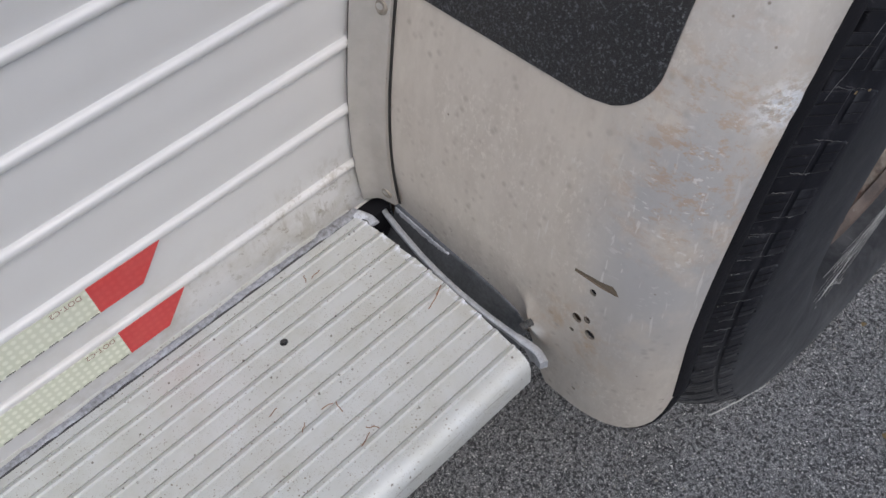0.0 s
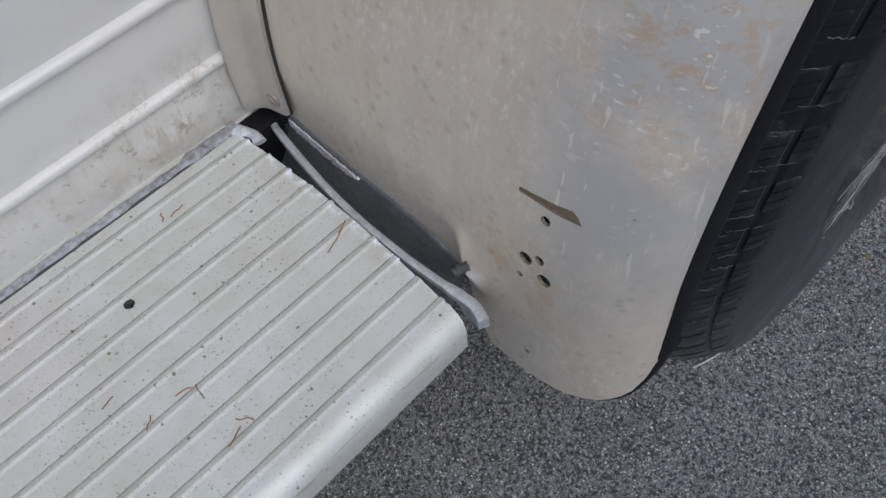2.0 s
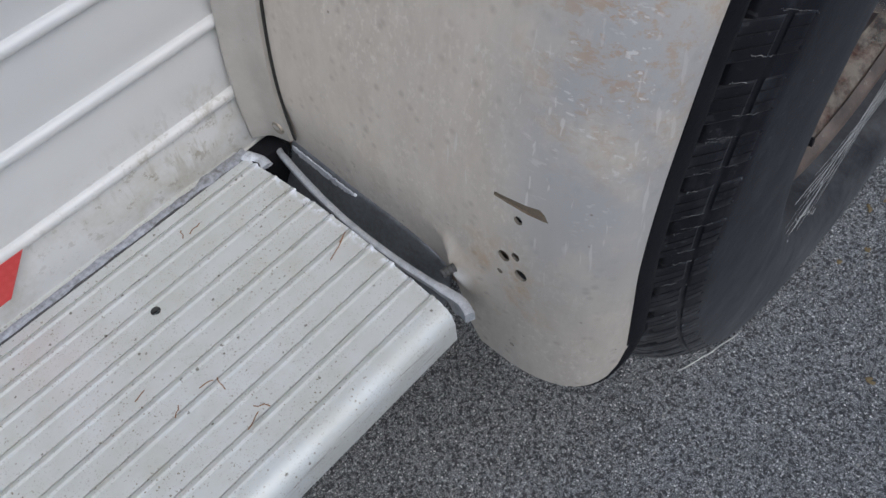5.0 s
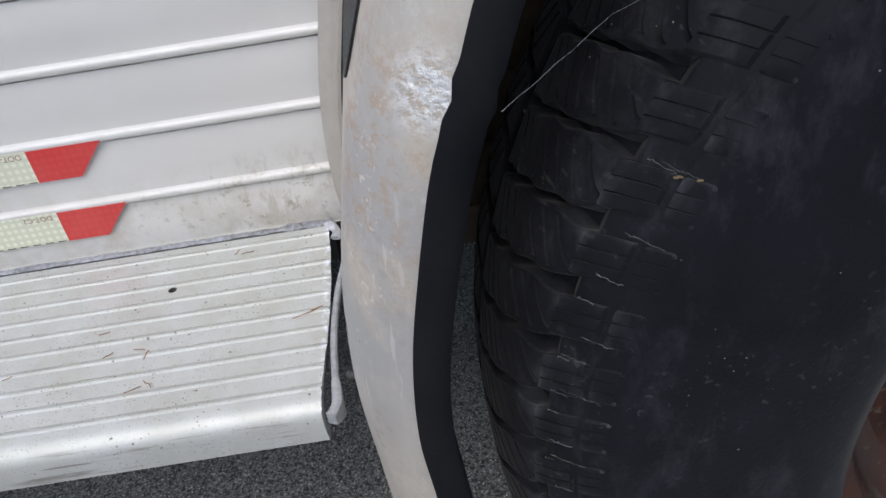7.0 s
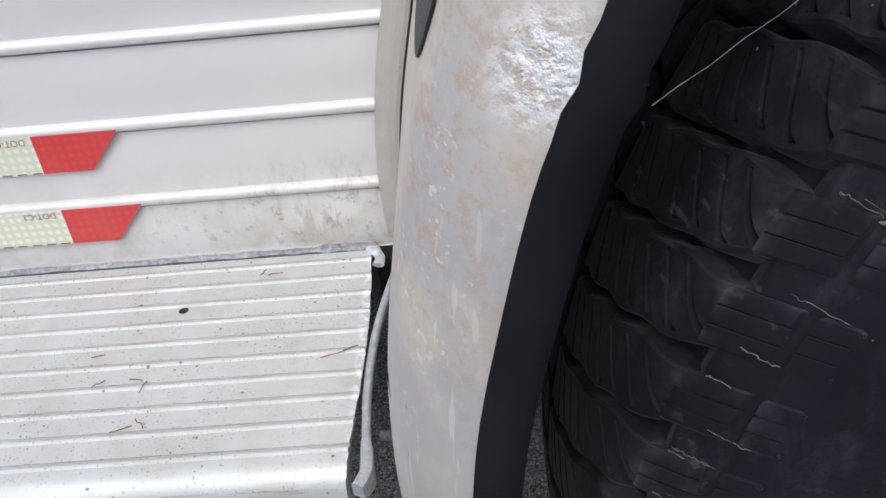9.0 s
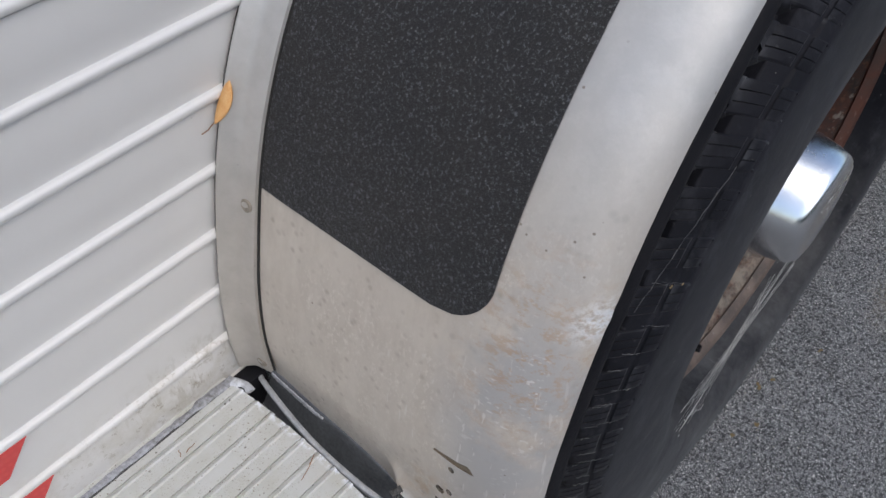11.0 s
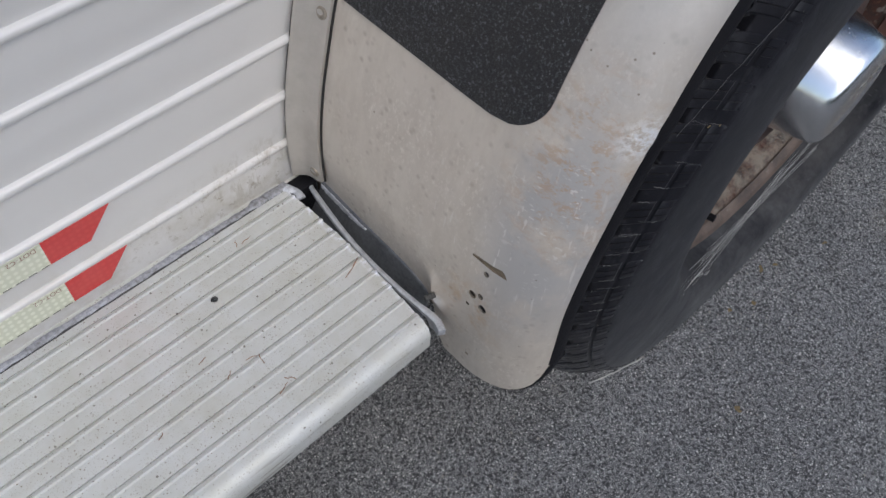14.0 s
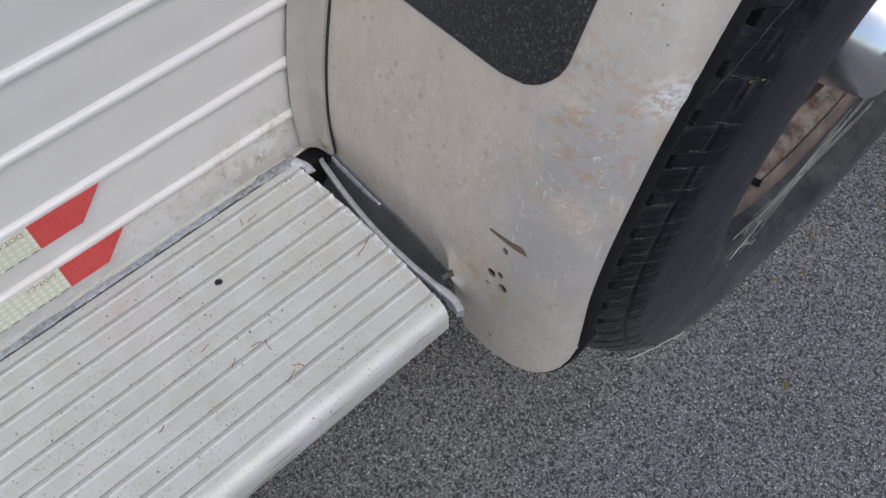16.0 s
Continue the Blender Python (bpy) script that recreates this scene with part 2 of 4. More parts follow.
def rubber(name, a, b, bump=0.25, cobweb=True):
    m = Mat(name)
    f = m.ramp(m.noise(24, 5, 0.65), 0.36, 0.7)
    col = m.mix(f, a, b)
    if cobweb:
        dust = m.ramp(m.noise(45, 6, 0.75, m.stretch((1, 1, 0.5))), 0.50, 0.80)
        col = m.mix(m.math("MULTIPLY", dust, 0.42), col, (0.075, 0.076, 0.088))
        # road dust thrown up on the lower sidewall
        foot = m.math("MULTIPLY", m.ramp(m.axis(2), 0.12, 0.38, 1.0, 0.0), m.ramp(m.noise(20, 5, 0.7), 0.32, 0.64))
        col = m.mix(m.math("MULTIPLY", foot, 0.8), col, (0.095, 0.095, 0.095))
        dash = m.math("MULTIPLY", m.ramp(m.noise(260, 2, 0.5, m.stretch((1, 0.14, 1))), 0.64, 0.70), m.ramp(m.noise(17, 3), 0.48, 0.60))
        col = m.mix(m.math("MULTIPLY", dash, 0.28), col, (0.12, 0.12, 0.125))
        # dust and silk caught on the edges of the lugs
        edge = m.node("ShaderNodeNewGeometry").outputs["Pointiness"]
        edge = m.math("MULTIPLY", m.ramp(edge, 0.55, 0.62), m.ramp(m.noise(38, 4, 0.7), 0.46, 0.66))
        col = m.mix(m.math("MULTIPLY", edge, 0.5), col, (0.11, 0.115, 0.125))
        dot = m.math("MULTIPLY", m.ramp(m.cells(120), 0.03, 0.055, 1.0, 0.0), m.ramp(m.noise(30, 2), 0.52, 0.58))
        col = m.mix(m.math("MULTIPLY", dot, 0.7), col, (0.40, 0.38, 0.33))
    m.bump(m.noise(420, 3), bump, 0.0008)
    return m.done(col, m.ramp(f, 0, 1, 0.56, 0.72), 0.0, 0.12, 0.065 if cobweb else 0.0)


def asphalt():
    m = Mat("asphalt")
    # warped cells give stones of uneven outline
    warp = m.node("ShaderNodeTexNoise")
    m.put(warp.inputs["Vector"], m.pos)
    warp.inputs["Scale"].default_value = 700
    warp.inputs["Detail"].default_value = 3
    k = m.node("ShaderNodeVectorMath", operation="SCALE")
    m.put(k.inputs[0], warp.outputs["Color"])
    k.inputs["Scale"].default_value = 0.0032
    bent = m.node("ShaderNodeVectorMath", operation="ADD")
    m.put(bent.inputs[0], m.pos)
    m.put(bent.inputs[1], k.outputs[0])
    v = bent.outputs[0]
    sep = m.node("ShaderNodeSeparateColor")
    m.put(sep.inputs[0], m.cells(430, "Color", vec=v))
    pick, tone = sep.outputs[0], sep.outputs[1]
    dist = m.cells(430, vec=v)
    crumb = m.noise(1050, 3, 0.7)
    pits = m.noise(300, 4, 0.7)
    broad = m.ramp(m.noise(5, 5, 0.65), 0.35, 0.7)
    base = m.mix(broad, (0.108, 0.111, 0.115), (0.178, 0.181, 0.186))
    base = m.mix(m.math("MULTIPLY", m.ramp(m.noise(9, 4, 0.6), 0.5, 0.7), 0.25), base, (0.20, 0.198, 0.208))
    col = m.mix(m.math("MULTIPLY", m.ramp(tone, 0.25, 0.95), m.ramp(dist, 0.28, 0.50, 1.0, 0.0)), base, (0.58, 0.58, 0.57))
    col = m.mix(m.math("MULTIPLY", m.ramp(crumb, 0.545, 0.60), 0.85), col, (0.74, 0.74, 0.72))
    col = m.mix(m.math("MULTIPLY", m.ramp(pits, 0.49, 0.57, 0.0, 1.0), 0.88), col, (0.030, 0.031, 0.033))
    col = m.mix(m.math("MULTIPLY", m.ramp(pick, 0.90, 0.92), m.ramp(dist, 0.30, 0.42, 1.0, 0.0)), col, (0.86, 0.85, 0.82))
    # worn tan paint beside the second wheel
    wear = m.math("ADD", m.math("MULTIPLY", m.noise(22, 5, 0.7), 0.05), m.math("MULTIPLY", m.noise(240, 3, 0.7), 0.05))
    stripe = m.ramp(m.math("ADD", m.axis(1), wear), -0.275, -0.262, 1.0, 0.0)
    stripe = m.math("MULTIPLY", stripe, m.ramp(m.axis(0), 0.72, 0.92))
    stripe = m.math("MULTIPLY", stripe, m.ramp(m.axis(1), -0.46, -0.44))
    col = m.mix(m.math("MULTIPLY", stripe, m.ramp(dist, 0.3, 0.6, 0.75, 0.1)), col, (0.42, 0.33, 0.20))
    m.bump(m.ramp(dist, 0.1, 0.6, 1.0, 0.0), 0.7, 0.0018)
    m.bump(pits, 0.8, 0.0045)
    return m.done(col, 0.8, 0.0, 0.4)


def reflective_white():
    m = Mat("reflective_white")
    v = m.stretch((1, 0, 1))
    dots = m.cells(210, vec=v, rand=0.12)
    col = m.mix(m.ramp(dots, 0.2, 0.42, 1.0, 0.0), (0.57, 0.585, 0.45), (0.72, 0.73, 0.60))
    col = m.mix(m.ramp(m.noise(40), 0.4, 0.7, 0.0, 0.35), col, (0.60, 0.60, 0.50))
    return m.done(col, 0.28, 0.0, 0.6)


def reflective_red():
    m = Mat("reflective_red")
    dots = m.cells(210, vec=m.stretch((1, 0, 1)), rand=0.12)
    col = m.mix(m.ramp(dots, 0.15, 0.45, 0.4, 0.0), (0.52, 0.035, 0.035), (0.62, 0.07, 0.065))
    col = m.mix(m.ramp(m.noise(60), 0.5, 0.75, 0.0, 0.4), col, (0.60, 0.09, 0.08))
    return m.done(col, 0.3, 0.0, 0.6)


def wheel_steel():
    m = Mat("wheel_steel")
    rust = m.ramp(m.noise(26, 6, 0.7), 0.40, 0.62)
    col = m.mix(rust, (0.050, 0.036, 0.031), (0.075, 0.028, 0.018))
    col = m.mix(m.ramp(m.noise(110, 4, 0.7), 0.62, 0.78), col, (0.26, 0.24, 0.21))
    # road dust settled in the foot of the dish
    dust = m.math("MULTIPLY", m.ramp(m.axis(2), 0.215, 0.285, 1.0, 0.0), m.ramp(m.noise(26, 5, 0.6), 0.30, 0.66))
    col = m.mix(m.math("MULTIPLY", dust, 0.5), col, (0.25, 0.225, 0.19))
    m.bump(m.noise(180, 4), 0.3, 0.001)
    return m.done(col, 0.6, 0.15)


def rusted_paint():
    m = Mat("rusted_paint")
    broad = m.ramp(m.noise(34, 6, 0.75), 0.40, 0.60)
    col = m.mix(broad, (0.013, 0.011, 0.010), (0.055, 0.021, 0.014))
    scale = m.ramp(m.noise(150, 5, 0.75), 0.54, 0.64)
    col = m.mix(m.math("MULTIPLY", scale, 0.7), col, (0.095, 0.042, 0.023))
    bare = m.math("MULTIPLY", m.ramp(m.noise(60, 5, 0.7), 0.58, 0.64), 0.6)
    col = m.mix(bare, col, (0.19, 0.175, 0.155))
    # road dust settled in the foot of the dish
    dust = m.math("MULTIPLY", m.ramp(m.axis(2), 0.230, 0.320, 1.0, 0.0), m.ramp(m.noise(40, 5, 0.7), 0.36, 0.60))
    col = m.mix(m.math("MULTIPLY", dust, 0.65), col, (0.27, 0.235, 0.19))
    m.bump(m.noise(240, 5, 0.7), 0.5, 0.0014)
    return m.done(col, m.ramp(broad, 0, 1, 0.45, 0.75), 0.0, 0.3)


SIDING, DECK, FENDER = siding_metal(), deck_metal(), fender_metal()
STRIP = strip_metal()
BAR = plain("bar_metal", (0.58, 0.59, 0.61), (0.27, 0.28, 0.30), 170, 0.45, 0.4, 0.25)
SHEET = plain("dark_sheet", (0.19, 0.20, 0.215), (0.09, 0.094, 0.10), 40, 0.45, 0.5, 0.15)
GRIP, TRIM = grip_tape(), rubber("trim_rubber", (0.007, 0.007, 0.009), (0.013, 0.0125, 0.0145), 0.35, False)
TYRE = rubber("tyre_rubber", (0.0062, 0.0064, 0.0090), (0.0108, 0.0110, 0.0150))
ASPHALT, WHITE, RED, STEEL = asphalt(), reflective_white(), reflective_red(), wheel_steel()
RUST = rusted_paint()
CRUMB = plain("leaf_crumb", (0.26, 0.19, 0.09), (0.15, 0.11, 0.06), 200, 0.8, 0.0, 0.3)
CHROME = plain("chrome", (0.84, 0.84, 0.85), (0.79, 0.79, 0.80), 20, 0.24, 1.0)
CAULK = plain("caulk", (0.46, 0.47, 0.51), (0.10, 0.095, 0.09), 42, 0.7, 0.0, 0.5, 0.002, 0.4, 240)
BLACK = plain("well_brown", (0.14, 0.11, 0.085), (0.23, 0.18, 0.135), 18, 0.8, 0.0, 0.3, 0.001, 0.2)
GRIME = plain("grime", (0.18, 0.14, 0.10), (0.115, 0.088, 0.062), 160, 0.85, 0.0, 0.3)
FLAKE = plain("flaking_paint", (0.66, 0.68, 0.72), (0.20, 0.20, 0.22), 190, 0.7, 0.0, 0.5, 0.002, 0.4, 300)
BLOCKER = plain("blocker_green", (0.035, 0.045, 0.025), (0.06, 0.065, 0.045), 3, 0.9, 0.0, 0.5, 0.02, 0.2, 12)
# near-black tone painted where gaps and recesses lie in shade
DARK = plain("recess_shade", (0.012, 0.011, 0.010), (0.022, 0.020, 0.018), 60, 0.8)
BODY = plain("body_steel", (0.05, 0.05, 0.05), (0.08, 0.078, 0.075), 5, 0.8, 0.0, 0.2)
ZINC = plain("zinc_screw", (0.34, 0.30, 0.25), (0.19, 0.16, 0.125), 200, 0.5, 0.35)
INK = plain("ink", (0.30, 0.17, 0.13), (0.24, 0.14, 0.11), 300, 0.6)
DARKINK = plain("dark_ink", (0.10, 0.10, 0.09), (0.17, 0.17, 0.14), 300, 0.6)
STRAW = plain("dry_straw", (0.30, 0.145, 0.065), (0.16, 0.085, 0.045), 200, 0.75, 0.0, 0.3)
LEAF = plain("dry_leaf", (0.60, 0.28, 0.08), (0.70, 0.44, 0.20), 150, 0.55, 0.0, 0.3)
DULL_SILK = plain("dirty_silk", (0.17, 0.17, 0.17), (0.09, 0.09, 0.092), 90, 0.85)
SILK = plain("cobweb_silk", (0.55, 0.55, 0.53), (0.40, 0.40, 0.38), 90, 0.8)
GRIT = plain("pale_grit", (0.42, 0.40, 0.36), (0.22, 0.21, 0.19), 90, 0.8)


# ---- mesh helpers ----
def finish(name, bm, material, smooth=40):
    me = bpy.data.meshes.new(name)
    bmesh.ops.recalc_face_normals(bm, faces=bm.faces)
    bm.to_mesh(me)
    bm.free()
    for mt in material if isinstance(material, (tuple, list)) else (material,):
        me.materials.append(mt)
    if smooth:
        me.polygons.foreach_set("use_smooth", [True] * len(me.polygons))
        me.set_sharp_from_angle(angle=radians(smooth))
    return me


def part(name, bm, material, parent=None, label="", smooth=40, matrix=None):
    """Links a bmesh as one mesh object, under a thing or a part."""
    ob = new(name, finish(name, bm, material, smooth))
    ob.parent = parent
    if matrix is not None:
        ob.matrix_basis = matrix
    if label:
        ob["label"] = label
    return ob


def thing(name, label, category, at=(0, 0, 0), group="", kind=""):
    ob = new(name)
    ob.location = at
    ob.empty_display_size = 0.05
    return tagged(ob, label, category, group, kind)


def loft(rings, closed=True, caps=True, bm=None):
    """Skin between rings of equally many points; closed: each ring is a loop."""
    bm = bm or bmesh.new()
    vs = [[bm.verts.new(p) for p in ring] for ring in rings]
    n = len(rings[0])
    for a, b in zip(vs, vs[1:]):
        for i in range(n if closed else n - 1):
            j = (i + 1) % n
            bm.faces.new((a[i], a[j], b[j], b[i]))
    if caps and closed:
        bm.faces.new(vs[0][::-1])
        bm.faces.new(vs[-1])
    return bm


def box(x0, x1, y0, y1, z0, z1, bevel=0.0, bm=None, segments=2):
    bm = bm or bmesh.new()
    m = Matrix.Translation(((x0 + x1) / 2, (y0 + y1) / 2, (z0 + z1) / 2)) @ Matrix.Diagonal((x1 - x0, y1 - y0, z1 - z0, 1))
    made = bmesh.ops.create_cube(bm, size=1, matrix=m)
    if bevel:
        edges = list({e for v in made["verts"] for e in v.link_edges})
        bmesh.ops.bevel(bm, geom=edges, offset=bevel, segments=segments, affect="EDGES", profile=0.5)
    return bm


def lathe(profile, steps, axis_y=True, caps=False):
    """Turns (y, r) about the y axis."""
    rings = [[(r * math.cos(a), y, r * math.sin(a)) for y, r in profile] for a in (2 * math.pi * i / steps for i in range(steps))]
    bm = bmesh.new()
    vs = [[bm.verts.new(p) for p in ring] for ring in rings]
    for i in range(steps):
        a, b = vs[i], vs[(i + 1) % steps]
        for k in range(len(profile) - 1):
            bm.faces.new((a[k], a[k + 1], b[k + 1], b[k]))
    if caps:
        bm.faces.new([r[0] for r in vs])
        bm.faces.new([r[-1] for r in vs])
    bmesh.ops.remove_doubles(bm, verts=bm.verts, dist=1e-6)
    return bm


def tube(points, radius, sides=6, flat=1.0):
    """A closed tube through points; radius may be a list."""
    pts = [Vector(p) for p in points]
    rings = []
    for i, p in enumerate(pts):
        d = (pts[min(i + 1, len(pts) - 1)] - pts[max(i - 1, 0)]).normalized()
        u = d.orthogonal().normalized() if abs(d.z) > 0.95 else d.cross(Vector((0, 0, 1))).normalized()
        w = u.cross(d)
        r = radius[i] if isinstance(radius, (list, tuple)) else radius
        rings.append([p + r * (math.cos(a) * u + flat * math.sin(a) * w) for a in (2 * math.pi * k / sides for k in range(sides))])
    return loft(rings)


def spline(ctrl, step):
    """Points about step apart on a smooth curve through ctrl."""
    c = [Vector(p) for p in ctrl]
    out = []
    for i in range(len(c) - 1):
        p0, p1, p2, p3 = c[max(i - 1, 0)], c[i], c[i + 1], c[min(i + 2, len(c) - 1)]
        n = max(1, round((p2 - p1).length / step))
        for k in range(n):
            t = k / n
            out.append(0.5 * (2 * p1 + (p2 - p0) * t + (2 * p0 - 5 * p1 + 4 * p2 - p3) * t * t + (3 * p1 - p0 - 3 * p2 + p3) * t**3))
    return out + [c[-1]]


def cut(ob, cutters):
    """Cuts solids out of a mesh and keeps the result as plain mesh."""
    for c in cutters:
        mod = ob.modifiers.new("cut", "BOOLEAN")
        mod.operation, mod.solver, mod.object = "DIFFERENCE", "EXACT", c
        mod.material_mode = "TRANSFER"
    bpy.context.view_layer.update()
    me = bpy.data.meshes.new_from_object(ob.evaluated_get(bpy.context.evaluated_depsgraph_get()))
    ob.modifiers.clear()
    ob.data = me
    for c in cutters:
        bpy.data.objects.remove(c)
    me.polygons.foreach_set("use_smooth", [True] * len(me.polygons))
    me.set_sharp_from_angle(angle=radians(32))


# ---- ground ----
bm = bmesh.new()
bmesh.ops.create_grid(bm, x_segments=2, y_segments=2, size=200)
GROUND = 0.038
ground = part("ground", bm, ASPHALT, matrix=Matrix.Translation((0, 0, GROUND)))
tagged(ground, "dark grey asphalt with pale stone specks", "ground", kind="structure")

# unseen plain dark screen behind the camera, added to cut low sky light
boundary = part("light_blocker", box(-14, 16, -8.2, -8.0, GROUND, GROUND + 2.2, 0), BLOCKER, smooth=0)
tagged(boundary, "unseen dark green screen added to cut low sky light", "boundary", kind="structure")

# ---- trailer wall of ribbed planks ----
PITCH, RIB0 = 0.0465, 0.4722
wall = thing("wall_side", "silver ribbed aluminium trailer wall of narrow planks", "wall", (0, -0.002, 0), kind="structure")


def plank_profile():
    """(outward, up) of one plank: a slightly bowed face over the round bead at its foot."""
    p = [(-0.014, -0.0040)]
    for a in (-90, -65, -40, -15, 10, 35, 62, 90):
        p.append((-0.0006 + 0.0038 * math.cos(radians(a)), 0.0036 * math.sin(radians(a))))
    for k in range(1, 8):
        u = k / 7
        p.append((-0.0012 + 0.0013 * math.sin(math.pi * u), 0.0040 + u * (PITCH - 0.0088)))
    return p + [(-0.014, PITCH - 0.0048)]


def plank_mesh(x0, x1):
    prof = plank_profile()
    bm = loft([[(x, -o, z) for o, z in prof] for x in (x0, x1)])
    return finish("siding_plank", bm, SIDING, 35)


LONG = plank_mesh(-1.7, 3.4)
for k in range(-1, 38):
    ob = new("siding_plank", LONG)
    ob.parent = wall
    ob.location = (0, 0, RIB0 + PITCH * k)

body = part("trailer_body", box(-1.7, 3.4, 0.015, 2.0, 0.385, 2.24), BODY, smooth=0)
tagged(body, "dark trailer body and floor behind the ribbed wall", "trailer body", kind="structure")
# ---- running board ----
TOP = 0.4325
board = thing("running_board", "ribbed aluminium running board, speckled with dirt", "running board", (0, 0, TOP))


def deck_profile():
    p = [(-0.001, -0.004), (-0.001, 0.0)]
    for k in range(10):
        y = -(0.0200 + 0.01575 * k)
        p += [(y + 0.0032, 0.0), (y + 0.0030, -0.0011), (y + 0.0025, -0.0011), (y + 0.0023, 0.0001), (y + 0.0006, 0.0008), (y - 0.0003, 0.0012), (y - 0.0010, 0.0010), (y - 0.0016, 0.0)]
    for a in range(0, 91, 10):
        p.append((-0.1650 - 0.0115 * math.sin(radians(a)), -0.0105 + 0.0105 * math.cos(radians(a))))
    p += [(-0.1765, -0.018), (-0.1760, -0.0255), (-0.1740, -0.0275), (-0.1675, -0.0278), (-0.1670, -0.024), (-0.1725, -0.023), (-0.1727, -0.012)]
    return p + [(-0.1625, -0.004)]


prof = deck_profile()
xs = [-1.55, -0.9, -0.45, -0.2, -0.08, -0.03, -0.004, 0.0]
rng = random.Random(4)
rings = []
for i, x in enumerate(xs):
    end = i == len(xs) - 1
    rings.append([(x + (0.0035 * math.sin(abs(y) * 19) - 0.003 + rng.uniform(-0.0005, 0.0004) if end else 0), y, z) for y, z in prof])
deck = part("deck", loft(rings), (DECK, GRIME), board, smooth=30)
bmc = bmesh.new()
bmesh.ops.create_cone(bmc, segments=14, radius1=0.0027, radius2=0.0027, depth=0.02, cap_ends=True, matrix=Matrix.Translation((-0.101, -0.0560, TOP)))
bpy.context.view_layer.update()
cut(deck, [new("cutter", finish("cutter", bmc, BODY))])

# bent flat bar in the gap past the end of the deck
path = spline([(0.0170, -0.014, 0), (0.0130, -0.028, 0), (0.0085, -0.052, 0), (0.0050, -0.076, 0), (0.0030, -0.100, 0), (0.0026, -0.128, 0), (0.0036, -0.150, 0), (0.0048, -0.165, 0), (0.0050, -0.174, 0), (0.0020, -0.1815, 0)], 0.005)
rings = []
for i, p in enumerate(path):
    d = (path[min(i + 1, len(path) - 1)] - path[max(i - 1, 0)]).normalized()
    s = Vector((d.y, -d.x, 0)) * (0.0019 if i < len(path) - 6 else 0.0026)
    lo = -0.0045 if i < len(path) - 4 else -0.014 + 0.002 * (i - len(path) + 4)
    up = -0.0004 - (0.002 if i < 3 else 0)
    rings.append([p - s + Vector((0, 0, lo)), p + s + Vector((0, 0, lo)), p + s + Vector((0, 0, up - 0.0008)), p + 0.5 * s + Vector((0, 0, up)), p - 0.5 * s + Vector((0, 0, up)), p - s + Vector((0, 0, up - 0.0008))])
part("end_bar", loft(rings), BAR, board, "bent grey flat bar at the board's end")
part("corner_seal", box(0.0005, 0.0215, -0.0185, -0.0045, -0.035, -0.0015, 0.001), TRIM, board, "black seal in the corner by the wall")
# spring and weld stub by the nose
bm = tube([(0.0105 + 0.0011 * k, -0.1545 - 0.0003 * k, -0.001) for k in range(8)], [0.0027 if k % 2 else 0.0021 for k in range(8)], 10)
part("bolt", bm, BODY, board, "small threaded bolt end")
# lumpy sealant along the seam with the wall
rng = random.Random(9)
pts, rad = [], []
for k in range(160):
    x = -1.55 + 1.55 * (k / 159) ** 0.6
    pts.append((x, -0.0072 + rng.uniform(-0.0004, 0.0004), 0.0004))
    rad.append(0.0026 + rng.uniform(-0.0005, 0.0005) + (0.0011 if x > -0.035 else 0))
part("seam_sealant", tube(pts, rad, 7, 0.65), CAULK, board, "grey lumpy sealant along the wall seam")
pts = [(-0.004, -0.006, 0.001), (0.0, -0.012, 0.0), (0.003, -0.018, -0.001), (0.002, -0.024, -0.002)]
# solid dark strip, its colour standing for the shade in the wall crevice
part("seam_shade", box(-1.55, -0.001, -0.0108, -0.0050, -0.003, 0.0005, 0), BODY, board, "dark strip painted as crevice shade along the wall")
part("sealant_lump", tube(spline(pts, 0.002), [0.0034 + 0.0005 * math.sin(0.7 * i) for i in range(len(spline(pts, 0.002)))], 8, 0.45), FLAKE, board)

# ---- fender over the two wheels ----
AX1, AX2, MID, RAD = 0.464, 1.299, 0.90, 0.381
fender = thing("fender", "dull bare aluminium tandem fender with scuffed outer edge", "fender", (0.02, 0, 0.37))
OFF = Vector((0.02, 0, 0.37))
front = [(0.0262, 0.36), (0.0240, 0.42), (0.0222, 0.475), (0.0262, 0.522), (0.0350, 0.567), (0.0465, 0.613), (0.0625, 0.657), (0.0865, 0.703), (0.119, 0.746), (0.163, 0.790), (0.223, 0.836), (0.290, 0.870), (0.360, 0.893), (0.425, 0.900), (0.50, 0.901), (0.70, 0.901), (MID, 0.901)]
half = spline([(x, 0, z) for x, z in front], 0.0085)
line = half + [Vector((2 * MID - p.x, 0, p.z)) for p in half[-2::-1]]
NL = len(line)
tang = [(line[min(i + 1, NL - 1)] - line[max(i - 1, 0)]).normalized() for i in range(NL)]
norm = [Vector((-t.z, 0, t.x)) for t in tang]

# dark brown panel added over the planks of the wheel well, under the fender's line
low = [p - n * 0.006 for p, n in zip(line, norm) if p.z > 0.40]
liner = part("dark_well_panel", loft([[(p.x, y, p.z) for p in low] for y in (-0.0125, -0.0065)]), BLACK, smooth=0)
tagged(liner, "added dark brown panel over the planks in the wheel well", "liner", kind="structure")
for k in range(9):
    z = 0.428 + PITCH * k
    xs = [p.x for p in low if p.z < z]
    box(max(x for x in xs if x < MID) + 0.012, min(x for x in xs if x > MID) - 0.012, -0.0165, -0.0123, z, z + 0.006, 0.0015, seam_bm := bmesh.new())
    part("bead", seam_bm, BLACK, liner)


